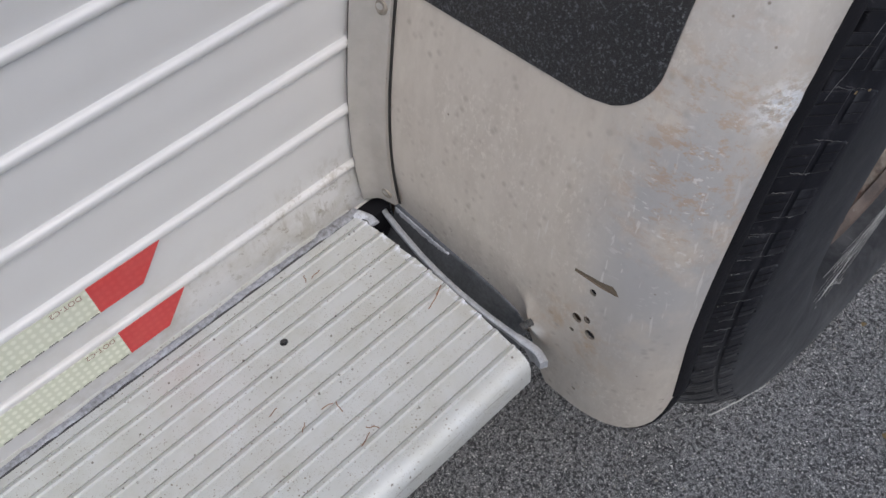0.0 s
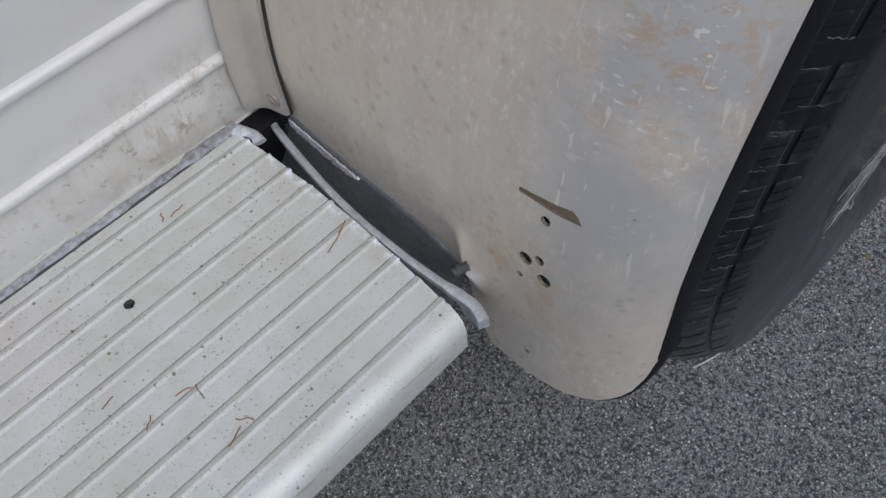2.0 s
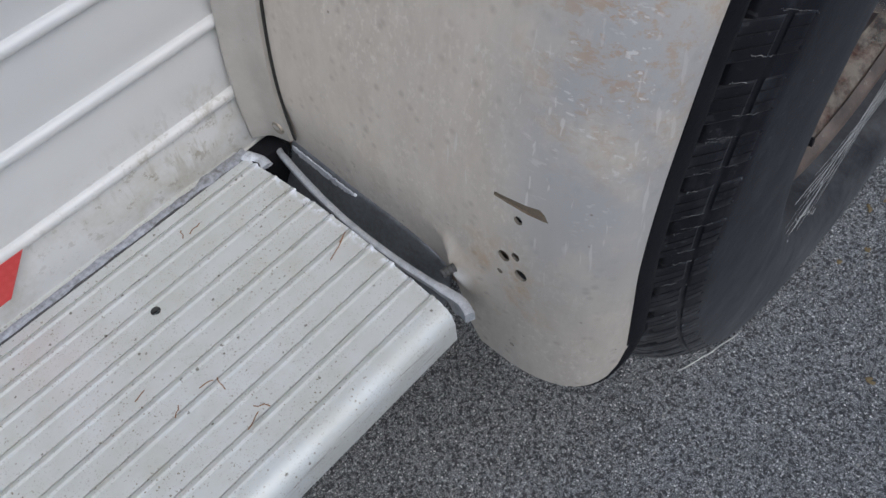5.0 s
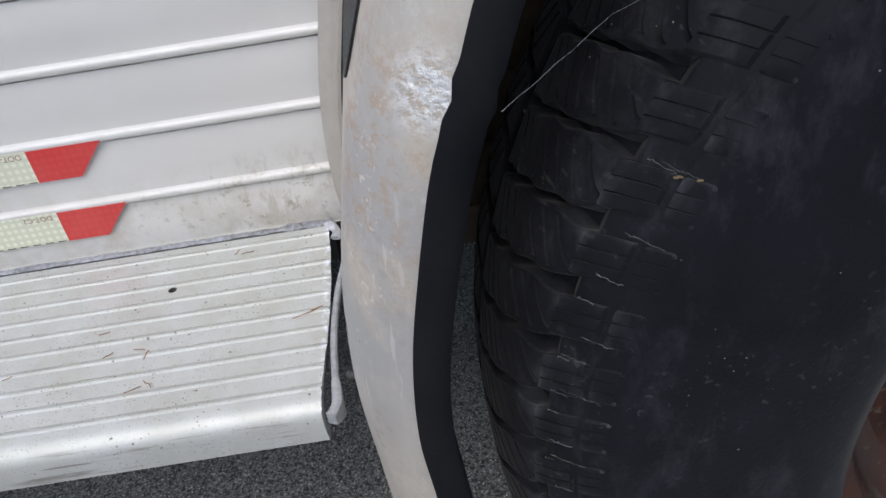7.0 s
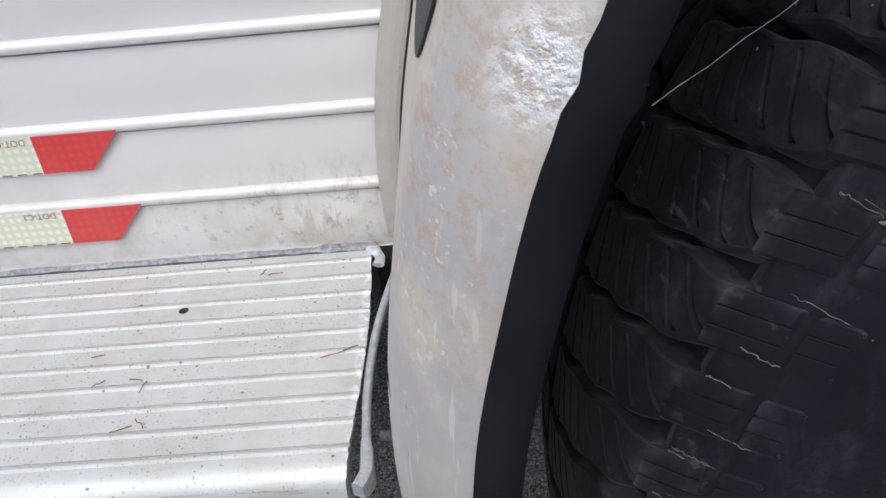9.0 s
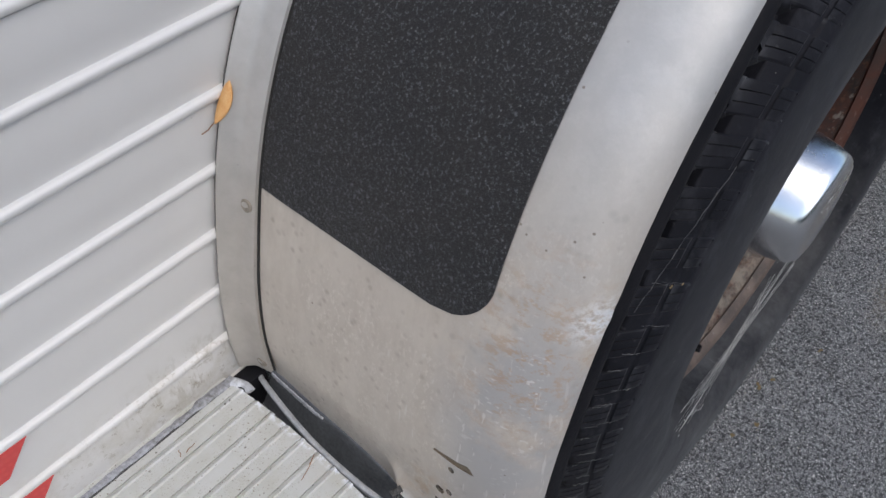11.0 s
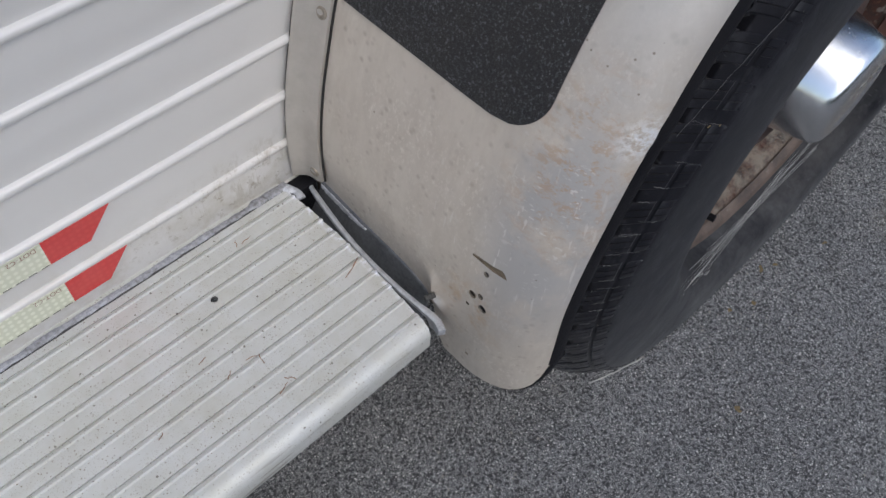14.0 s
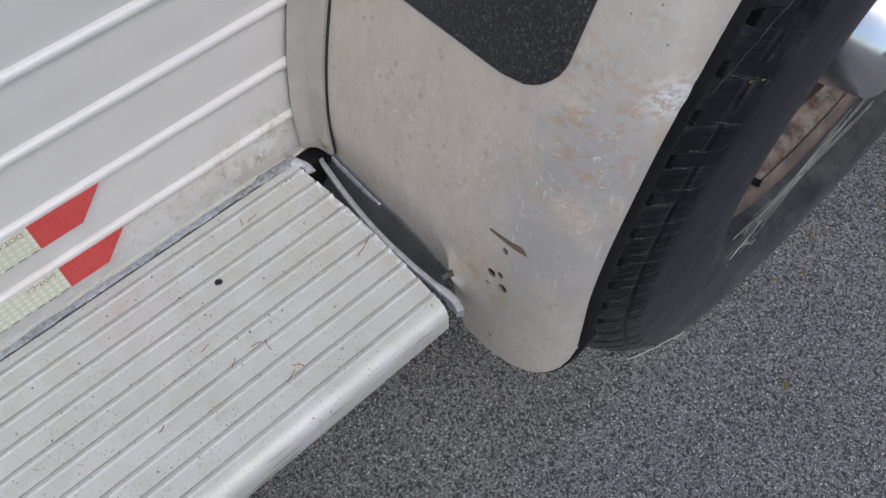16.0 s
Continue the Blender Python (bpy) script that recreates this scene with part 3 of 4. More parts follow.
def bottom_edge(y):
    """Height of the lower edge of the front plate, with its round lobe."""
    across = (0.0, 0.027, 0.075, 0.107, 0.130, 0.142, 0.150, 0.156, 0.162, 0.187, 0.205, 0.220, 0.230, 0.236, 0.240, 0.2425, 0.244)
    height = (0.430, 0.4272, 0.4215, 0.4200, 0.4160, 0.4110, 0.400, 0.370, 0.3525, 0.3515, 0.3545, 0.3575, 0.3615, 0.3665, 0.3730, 0.3830, 0.4000)
    return float(np.interp(abs(y), across, height))


def roll(i):
    """Depth of the rolled outer shoulder: less over the crown."""
    u = max(0.0, min(1.0, (line[i].z - 0.66) / 0.22))
    return 0.031 - 0.013 * u


def drop(i):
    """How far the side falls below the crown at a place of the line."""
    x = min(line[i].x, 2 * MID - line[i].x)
    u = max(0.0, min(1.0, (x - 0.50) / 0.33))
    return roll(i) + 0.09 * u * u * (3 - 2 * u)


YS = [-0.002, -0.012, -0.024, -0.05, -0.08, -0.11, -0.14, -0.146, -0.1495, -0.1535, -0.157, -0.165, -0.175, -0.188, -0.198, -0.207, -0.215, -0.222, -0.228, -0.233, -0.237, -0.240, -0.2425, -0.244]


def crown(i, y):
    """The top rises a little from the wall outwards."""
    u = max(0.0, min(1.0, (line[i].z - 0.74) / 0.15))
    return 0.011 * u * min(1.0, abs(y) / 0.19)


def skin_point(i, j, sink=0.0):
    """A point of the fender's skin: i along the line, j across it."""
    y = YS[j] if j < len(YS) else YS[-1]
    q = max(0.0, (abs(y) - 0.190) / 0.054)
    e = roll(i) * (1 - math.sqrt(max(0.0, 1 - min(1, q) ** 2.2)))
    if j >= len(YS):
        e = roll(i) + (drop(i) - roll(i)) * (j - len(YS) + 1) / 4
    p = line[i] - norm[i] * (e + sink - crown(i, y))
    # dented edge at the height of the scuff
    k = math.exp(-(((p.z - 0.628) / 0.016) ** 2)) * max(0, (abs(y) - 0.205) / 0.04) * (line[i].x < MID)
    p = p + norm[i] * (-0.0012 * k + 0.0009 * k * math.sin(p.z * 380))
    # the plate pulled towards the board's nose
    b = math.exp(-(((y + 0.158) / 0.012) ** 2) - ((p.z - 0.420) / 0.014) ** 2) * (line[i].x < MID)
    return Vector((p.x - 0.007 * b, y, p.z))


NJ = len(YS) + 4
LOW = max(i for i in range(NL // 2) if line[i].z < 0.475)


def skin_rows(sink):
    rows = []
    for i in range(NL):
        row = []
        for j in range(NJ):
            p = skin_point(i, j, sink)
            m = i if i < NL // 2 else NL - 1 - i
            if m <= LOW:
                zb = bottom_edge(p.y)
                top = 0.475
                p.z = zb + (top - zb) * (m / LOW)
            row.append(p - OFF)
        rows.append(row)
    return rows


outer, inner = skin_rows(0.0), skin_rows(0.0016)
for r in inner:
    for j in range(len(YS) - 4, NJ):
        r[j].y += 0.0022
rings = [o + n[::-1] for o, n in zip(outer, inner)]
bm = loft(rings)
bm.faces.ensure_lookup_table()
for f in range((NL - 1) * 2 * NJ):
    # the wheel side of the sheet is black with road dirt
    if NJ <= f % (2 * NJ) < 2 * NJ - 1:
        bm.faces[f].material_index = 1
skin = part("skin", bm, (FENDER, BLACK), fender, smooth=32)


def peg(y, z, w, h, name="cutter", mat=ZINC, depth=0.02, x=0.02, turn=0.0):
    bm = bmesh.new()
    bmesh.ops.create_cone(bm, segments=16, radius1=0.5, radius2=0.5, depth=1, cap_ends=True)
    bm.transform(Matrix.Translation((x, y, z)) @ Matrix.Rotation(radians(turn), 4, "X") @ Matrix.Diagonal((depth, w, h, 1)) @ Matrix.Rotation(radians(90), 4, "Y"))
    return new(name, finish(name, bm, mat))


groove = spline([(0, -0.1805, 0.5050), (0, -0.189, 0.5058), (0, -0.198, 0.5066), (0, -0.207, 0.5078), (0, -0.2145, 0.5085)], 0.001)
rings = []
for i, p in enumerate(groove):
    u = i / (len(groove) - 1)
    h = (0.0011 + 0.0026 * u) * (1 if u < 0.84 else math.sqrt(max(0.03, 1 - ((u - 0.84) / 0.165) ** 2)))
    rings.append([(0.012, p.y, p.z - h), (0.012, p.y, p.z + h), (0.0250 + 0.0010 * u, p.y, p.z + h), (0.0250 + 0.0010 * u, p.y, p.z - h)])
slot = new("cutter", finish("cutter", loft(rings), GRIME))
cut(skin, [peg(-0.1945, 0.4970, 0.0046, 0.0050), peg(-0.1870, 0.4650, 0.0066, 0.0080), peg(-0.1940, 0.4700, 0.0046, 0.006), peg(-0.1970, 0.4570, 0.0070, 0.0082), peg(-0.1840, 0.4490, 0.0034, 0.0036), peg(-0.1890, 0.3765, 0.0032, 0.0036), slot])
# the cutters stand in world places, the skin under its empty
skin.data.name = "skin"

# folded sheet under the plate, in the gap past the board's end
fold = [(0.0262, -0.0005), (0.0245, -0.0020), (0.0225, -0.0110), (0.0185, -0.0210), (0.0120, -0.0300), (0.0095, -0.0300), (0.0160, -0.0200), (0.0203, -0.0105), (0.0226, -0.0015), (0.0245, 0.0007), (0.0262, 0.0010)]
part("folded_sheet", loft([[(x + 0.0016 - OFF.x, y, z + bottom_edge(y) + 0.0015 - OFF.z) for x, z in fold] for y in (-0.020, -0.04, -0.06, -0.08, -0.10, -0.12, -0.135, -0.146)]), SHEET, fender, "dull grey folded sheet in the gap")

# chipped pale coating along the plate's lower edge
rng = random.Random(3)
rings = []
for k in range(60):
    y = -0.022 - 0.0009 * k
    fade = min(1.0, (60 - k) / 14)
    edge = bottom_edge(y)
    lo = edge + 0.0003 - (0.0048 + rng.uniform(-0.0024, 0.0016)) * fade
    hi = edge + 0.0009 + rng.uniform(0.0, 0.0012)
    rings.append([(x - OFF.x, y, z - OFF.z) for x, z in ((0.0236, hi), (0.0230, hi - 0.0004), (0.0227, (lo + hi) / 2), (0.0229, lo + 0.0003), (0.0238, lo), (0.0246, (lo + hi) / 2))])
part("edge_coating", loft(rings), FLAKE, fender, "chipped pale coating on the edge")

# flange strip along the wall
COVE = [(-0.0056, 0.0), (-0.0056, 0.0142), (-0.0060, 0.0150), (-0.0068, 0.0150), (-0.0077, 0.0141), (-0.0118, 0.0094), (-0.0134, 0.0078), (-0.0152, 0.0066), (-0.0175, 0.0058), (-0.0262, 0.0040), (-0.0277, 0.0034), (-0.0280, 0.0)]


def along(section, i0, i1, extra=0.0):
    return [[line[i] + norm[i] * (h + extra) + Vector((0, y, 0)) - OFF for y, h in section] for i in range(i0, i1)]


S0 = max(i for i in range(NL // 2) if line[i].z < 0.444)
part("flange_strip", loft(along(COVE, S0, NL - S0)), STRIP, fender, "cove-shaped aluminium strip against the wall", smooth=50)
# solid dark line in place of the shaded gap beside the strip
seam = [(-0.0278, 0.0), (-0.0278, 0.0012), (-0.0293, 0.0012), (-0.0293, 0.0)]
part("strip_gap_shade", loft(along(seam, S0, NL - S0)), DARK, fender, "dark line painted as gap shade beside the strip", smooth=0)

# solid dark line in place of the gap shadow at the wall
wall_gap_shade = [(-0.0032, 0.0), (-0.0032, 0.0133), (-0.0059, 0.0133), (-0.0059, 0.0)]
part("wall_gap_shade", loft(along(wall_gap_shade, S0, NL - S0)), DARK, fender, "dark line painted as gap shadow between strip and wall", smooth=0)

# grip tape over the crown
G0 = min(i for i in range(NL // 2) if line[i].z > 0.599)
rows = []
marks = [G0 + 0.35 * k for k in range(14)]
marks = marks + list(range(G0 + 5, NL - G0 - 5)) + [NL - 1 - m for m in marks[::-1]]
for f in marks:
    i, u = int(f), f - int(f)
    p, n = line[i].lerp(line[min(i + 1, NL - 1)], u), norm[i].lerp(norm[min(i + 1, NL - 1)], u)
    s = min(f - G0, NL - 1 - G0 - f) * 0.0085
    turn = 0.033 - math.sqrt(max(0.0, 0.033 ** 2 - max(0.0, 0.033 - s) ** 2))
    edge = -0.1950 + turn + 0.0085 * max(0.0, min(1.0, (p.z - 0.8) / 0.09))
    sec = [(-0.0298, 0.0002), (-0.0298, 0.0011)] + [(-0.0298 + (edge + 0.0298) * k / 8, 0.0014) for k in range(1, 8)] + [(edge, 0.0011), (edge, 0.0002)]
    rows.append([p + n * (h + crown(i, y)) + Vector((0, y, 0)) - OFF for y, h in sec])
part("grip_tape", loft(rows), GRIP, fender, "black gritty non-slip tape", smooth=40)

# rubber edge trim
sec = [(0.0010, 0.0035), (0.0026, 0.0015), (0.0034, -0.0040), (0.0028, -0.0090), (0.0010, -0.0112), (-0.0065, -0.0112), (-0.0078, -0.0095), (-0.0078, 0.0015), (-0.0062, 0.0035)]
rows = []
for i in range(NL):
    p = skin_point(i, NJ - 1)
    m = i if i < NL // 2 else NL - 1 - i
    if m <= LOW:
        zb = bottom_edge(-0.244)
        p.z = zb + (0.475 - zb) * (m / LOW)
    p = p + Vector((0, 0.001, 0))
    rows.append([p + Vector((0, -a, 0)) + norm[i] * b - OFF for a, b in sec])
part("edge_trim", loft(rows), TRIM, fender, "black rubber trim round the wheel opening", smooth=45)
rows = []
for k in range(16):
    y = -0.2440 + 0.040 * (k / 15) ** 1.6
    d = Vector((0, 0.001, bottom_edge(y + 0.0005) - bottom_edge(y - 0.0005))).normalized()
    n = Vector((0, d.z, -d.y)) if k else Vector((0, -1, -0.15))
    q = min(1.0, max(0.0, (abs(y) - 0.190) / 0.054))
    c = Vector((0.0035 + 0.031 * (1 - math.sqrt(max(0.0, 1 - q ** 2.2))), y, bottom_edge(y))) - OFF
    rows.append([c + Vector((x, 0, 0)) + n * h for x, h in ((0.0232, 0.0004), (0.0240, 0.0016), (0.0290, 0.0022), (0.0350, 0.0020), (0.0370, 0.0004), (0.0365, -0.0060), (0.0280, -0.0060))])
part("lower_trim", loft(rows), TRIM, fender, "black rubber trim under the plate's corner", smooth=45)


# screws and rivets of the strip
def screw_mesh():
    bm = lathe([(-0.0015, 0.0), (-0.0015, 0.0014), (0.0006, 0.0017), (0.0012, 0.0028), (0.0016, 0.0036), (0.0011, 0.0046), (-0.0012, 0.0052)], 16)
    for f in bm.faces:
        # the drilled-out middle is coloured dark for the shade in it
        f.material_index = int(max(math.hypot(v.co.x, v.co.z) for v in f.verts) < 0.0018)
    return finish("screw", bm, (ZINC, DARK), 30)


SCREW = screw_mesh()


for z, y in ((0.4460, -0.0215), (0.588, -0.0215), (0.760, -0.0225), (0.8945, -0.0230), (0.8985, -0.0200)):
    i = min(range(NL // 2), key=lambda k: abs(line[k].z - z))
    ob = new("screw", SCREW)
    ob.parent = fender
    n = norm[i]
    # the screw's own y axis stands along the outward normal
    rot = Matrix((Vector((0, 1, 0)).cross(n), n, Vector((0, 1, 0)))).transposed().to_4x4()
    ob.matrix_basis = Matrix.Translation(line[i] + n * 0.0042 + Vector((0, y, 0)) - OFF) @ rot
    ob["label"] = "small round screw head"

# stiffener behind the front plate, seen through the wheel opening
bm = bmesh.new()
for x0, x1, w0, w1 in ((0.046, 0.0495, -0.015, 0.015), (0.0495, 0.058, 0.0115, 0.015)):
    # an angle section, leaning outwards towards its foot
    loft([[(x - OFF.x, y + w, z - OFF.z + 0.35 * w) for x, w in ((x0, w0), (x1, w0), (x1, w1), (x0, w1))] for y, z in ((-0.140, 0.494), (-0.172, 0.385))], bm=bm)
part("inner_bracket", bm, BODY, fender, "dark leaning angle bracket inside the wheel well", smooth=0)
part("backing_plate", box(0.0268 - OFF.x, 0.0292 - OFF.x, -0.192, -0.014, 0.398 - OFF.z, 0.470 - OFF.z, 0.0008), BLACK, fender, "dirty plate behind the fender's front", smooth=0)
flange = [(-0.0125, -0.0032), (-0.0125, -0.0225), (-0.0190, -0.0225), (-0.0190, -0.0195), (-0.0155, -0.0190), (-0.0150, -0.0032)]
part("inner_flange", loft(along(flange, S0, NL - S0)), BODY, fender, "dark flange inside the fender along the wall", smooth=30)

# pale flakes stuck on the grip tape
rng = random.Random(14)
for x, y in ((0.500, -0.152), (0.492, -0.165), (0.33, -0.10), (0.585, -0.09)):
    i = min(range(NL // 2), key=lambda k: abs(line[k].x - x))
    bm = bmesh.new()
    for q in range(3):
        s = rng.uniform(0.0012, 0.0028)
        bmesh.ops.create_icosphere(bm, subdivisions=1, radius=1, matrix=Matrix.Translation((rng.uniform(-0.003, 0.003), rng.uniform(-0.003, 0.003), 0)) @ Matrix.Diagonal((s, s * 0.6, 0.0004, 1)))
    part("pale_flake", bm, SILK, fender, "tiny pale flake on the tape", matrix=Matrix.Translation(line[i] + norm[i] * (0.0018 + crown(i, y)) + Vector((0, y, 0)) - OFF) @ Matrix.Rotation(-math.atan2(tang[i].z, tang[i].x), 4, "Y"))

# ---- wheels ----
NT, PHASE, DROP = 73, radians(0.13), 0.0415


def wheel():
    w = thing("wheel", "black treaded tyre on rusty steel rim with chrome cap", "wheel", (AX1, -0.161, GROUND + RAD), "tandem wheels")
    C = 0.135
    step = 2 * math.pi / NT

    def tread(y):
        return RAD + 0.0015 - DROP * min(1.0, abs(y + 0.135) / 0.0880) ** 3.4

    side = [(-0.2240, 0.3325), (-0.2252, 0.324), (-0.2262, 0.313), (-0.2268, 0.300), (-0.2272, 0.286), (-0.2270, 0.272), (-0.2258, 0.257), (-0.2220, 0.2440), (-0.2145, 0.2345), (-0.2010, 0.2285), (-0.184, 0.2260), (-0.176, 0.220)]
    top = []
    for k in range(161):
        u = -1 + k / 80
        y = -0.135 - 0.0880 * u
        v = abs(u)
        # a ring groove, shallow gaps at the shoulder and deep ones inside
        deep = 0.0014 if v > 0.937 else 0.0028 if v > 0.912 else 0.0020 if v > 0.80 else 0.0020 + 0.10 * (0.80 - v) if v > 0.71 else 0.0110
        top.append((y, tread(y) - deep))
    prof = [(-0.27 - y, r) for y, r in side[-2::-1]] + top + side
    # the loaded tyre sits a little high on its rim
    sag = Vector((0.016, 0, -0.016))
    bm = lathe([(y + C, r) for y, r in prof], 160)
    for v in bm.verts:
        v.co += sag * max(0.0, min(1.0, (0.315 - math.hypot(v.co.x, v.co.z)) / 0.09))
    part("tyre", bm, TYRE, w, "dusty black rubber tyre", smooth=60)
    rim = [(-0.176, 0.212), (-0.1825, 0.2175), (-0.1865, 0.2235), (-0.1858, 0.2270), (-0.1830, 0.2275), (-0.1790, 0.2225), (-0.1740, 0.2130), (-0.166, 0.2065), (-0.150, 0.2040), (-0.140, 0.1980), (-0.135, 0.186), (-0.137, 0.170), (-0.152, 0.146), (-0.166, 0.120), (-0.174, 0.098), (-0.178, 0.078), (-0.178, 0.040)]
    bm = lathe([(y + C, q) for y, q in rim], 72)
    for f in bm.faces:
        # rust-red rings between the dusty lip and the dark dish
        q = sum(math.hypot(v.co.x, v.co.z) for v in f.verts) / len(f.verts)
        f.material_index = 1 if 0.2045 < q < 0.2110 or 0.165 < q < 0.190 else 0
    r = part("rim", bm, (STEEL, RUST), w, "dirty steel rim with rust-brown rings", smooth=50, matrix=Matrix.Translation(sag))
    cap = [(-0.145, 0.0730), (-0.200, 0.0610), (-0.2150, 0.0580), (-0.2210, 0.0562), (-0.2250, 0.0530), (-0.2272, 0.0490), (-0.2280, 0.0450), (-0.2280, 0.0400), (-0.2268, 0.0382), (-0.2270, 0.020), (-0.2270, 0.0005)]
    part("hub_cap", lathe([(y + C, q) for y, q in cap], 48), CHROME, w, "polished chrome hub cap", smooth=50, matrix=Matrix.Translation(sag))
    a = radians(236)
    c, s = math.cos(a), math.sin(a)
    part("valve_stem", tube([(0.182 * c, -0.160 + C, 0.182 * s), (0.176 * c, -0.178 + C, 0.176 * s), (0.173 * c, -0.192 + C, 0.173 * s)], [0.0048, 0.0042, 0.0040], 8), TRIM, r, "black rubber valve")

    # tread: shoulder blocks with straight sipes, long inner lugs cut by slanting ones
    def block(y0, y1, wide, slant, depth, steps, nubs, sipes):
        bm = bmesh.new()
        span = step * wide
        rings = []
        for q in range(steps + 1):
            u = q / steps
            y = y0 + (y1 - y0) * u
            r, low = tread(y) - (0.0005 if q in (0, steps) else 0.0), tread(y) - depth
            w2 = span * (0.5 if sipes else 0.40 + 0.10 * min(1.0, u * 7))
            mid = step * slant * u + (0 if sipes else 0.03 * step * math.sin(19 * u))
            a0, a1 = mid - w2, mid + w2
            outline = [(a0 - 0.0022, low), (a0, r - 0.0010), (a0 + 0.0026, r)]
            if sipes:
                places = [(k + 1) / (sipes + 1) for k in range(sipes)]
            else:
                places = [1.0 - (y + 0.2040 - 0.0080 * k) / 0.0138 for k in range(7)]
            for k, p in enumerate(places):
                cut = 0.0026 if sipes else 0.0060 * max(0.0, min(1.0, 8 * (p - 0.02), 8 * (0.98 - p)))
                g = 0.0008 if sipes else 0.0030
                c = a0 + (a1 - a0) * max(0.09 + 0.002 * k, min(0.89 + 0.002 * k, p))
                g *= min(1.0, cut / 0.002 + 0.05)
                outline += [(c - 1.5 * g, r), (c - g, r - cut), (c + g, r - cut), (c + 1.5 * g, r)]
            outline += [(a1 - 0.0026, r), (a1, r - 0.0010), (a1 + 0.0022, low)]
            rings.append([(h * math.cos(a), y + C, h * math.sin(a)) for a, h in outline])
        loft(rings, bm=bm)
        if nubs:
            for t in (-span / 2 + 0.004, span / 2 - 0.004):
                h = tread(y0) - 0.0016
                bmesh.ops.create_icosphere(bm, subdivisions=1, radius=0.0012, matrix=Matrix.Translation((h * math.cos(t), y0 + C + 0.0001, h * math.sin(t))))
        return finish("tread_block", bm, TYRE, 30)

    rest = bmesh.new()
    rows = ((-0.2228, -0.2174, 0.64, 0.085, 0.0062, 4, True, 2, 0.0), (-0.2148, -0.2015, 0.64, 0.20, 0.0100, 6, False, 2, 0.12), (-0.2016, -0.1372, 0.86, 0.60, 0.0120, 40, False, 0, 0.32))
    for y0, y1, wide, slant, depth, steps, nubs, sipes, lag in rows:
        me = block(y0, y1, wide, slant, depth, steps, nubs, sipes)
        for k in range(NT):
            ob = new("tread_block", me)
            ob.parent = w
            ob.rotation_euler = (0, -step * (k + lag) - PHASE, 0)
        # the inner half of the tread mirrors the outer one
        for k in range(NT):
            bm2 = me.copy()
            bm2.transform(Matrix.Rotation(-step * (k + 0.5 - lag), 4, "Y") @ Matrix.Diagonal((1, -1, 1, 1)))
            rest.from_mesh(bm2)
            bpy.data.meshes.remove(bm2)
    bmesh.ops.recalc_face_normals(rest, faces=rest.faces[:])
    part("inner_tread", rest, TYRE, w, smooth=30)
    # worn raised marks on the sidewall
    for k, wide in enumerate((0.010, 0.006, 0.011, 0.005, 0.009, 0.012, 0.007)):
        a = radians(67 + 4.3 * k)
        bm = box(-wide / 2, wide / 2, -0.0010, 0.0010, -0.0045, 0.0045, 0.0006)
        part("sidewall_mark", bm, TYRE, w, "worn raised mark", matrix=Matrix.Translation((0.271 * math.cos(a), -0.2268 + C, 0.271 * math.sin(a))) @ Matrix.Rotation(math.pi / 2 - a, 4, "Y"))
    return w


front_wheel = wheel()
rear_wheel = copy_thing(front_wheel, pose(AX2, -0.161, GROUND + RAD, 0, 17, 0))

# ---- reflective tape on the wall ----
FACE = -0.0046


def tape(z0, z1, end_top, end_low, cut_x, red_x):
    t = thing("reflective_tape", "red and pale yellow reflective strip stuck to the wall", "reflective tape", (cut_x, FACE, z0), "reflective strips")
    th = 0.0007

    def slab(pts, m, name, label):
        bm = loft([[(x - cut_x, y, z - z0) for x, z in pts] for y in (0.0, -th)])
        return part(name, bm, m, t, label, smooth=0)

    slab([(cut_x, z0), (end_low, z0), (end_top, z1), (cut_x, z1)], RED, "red_band", "red band with an angled end")
    pale = slab([(red_x, z0), (cut_x, z0), (cut_x, z1), (red_x, z1)], WHITE, "pale_band", "pale yellow honeycomb band")
    slab([(red_x - 0.28, z0), (red_x, z0), (red_x, z1), (red_x - 0.28, z1)], RED, "red_band", "red band")
    bm = bmesh.new()
    x = red_x + 0.003
    while x < cut_x - 0.006:
        box(x - cut_x, x - cut_x + 0.0055, -th - 0.0002, -th + 0.0001, 0.0002, 0.0009, 0, bm)
        x += 0.0085
    part("edge_dashes", bm, DARKINK, pale, smooth=0)
    # the mark reads upside down
    cu = bpy.data.curves.new("mark", "FONT")
    cu.body, cu.size, cu.align_x = "DOT-C2", 0.0052, "LEFT"
    tmp = new("mark", cu)
    bpy.context.view_layer.update()
    me = bpy.data.meshes.new_from_object(tmp.evaluated_get(bpy.context.evaluated_depsgraph_get()))
    bpy.data.objects.remove(tmp)
    me.materials.clear()
    me.materials.append(INK)
    ob = new("printed_mark", me)
    ob.parent = pale
    ob.matrix_basis = Matrix.Translation((-0.0035, -th - 0.0003, z1 - z0 - 0.0012)) @ Matrix.Rotation(radians(180), 4, "Y") @ Matrix.Rotation(radians(90), 4, "X")
    return t


tape(0.4950, 0.5175, -0.1280, -0.1475, -0.1752, -0.38)
tape(0.4490, 0.4715, -0.1280, -0.1470, -0.1742, -0.312)


# ---- loose things ----
def leaf_mesh():
    rows = []
    for k in range(11):
        u = k / 10
        w = 0.0046 * math.sin(math.pi * min(1, u * 1.02)) ** 0.7 + 0.0002
        ring = []
        for q in range(10):
            a = 2 * math.pi * q / 10
            ring.append((w * math.cos(a), 0.028 * (u - 0.5), 0.0022 * math.sin(a) * (math.sin(math.pi * u) ** 0.6 + 0.1) - 0.002 * math.cos(math.pi * (u - 0.5))))
        rows.append(ring)
    return loft(rows)


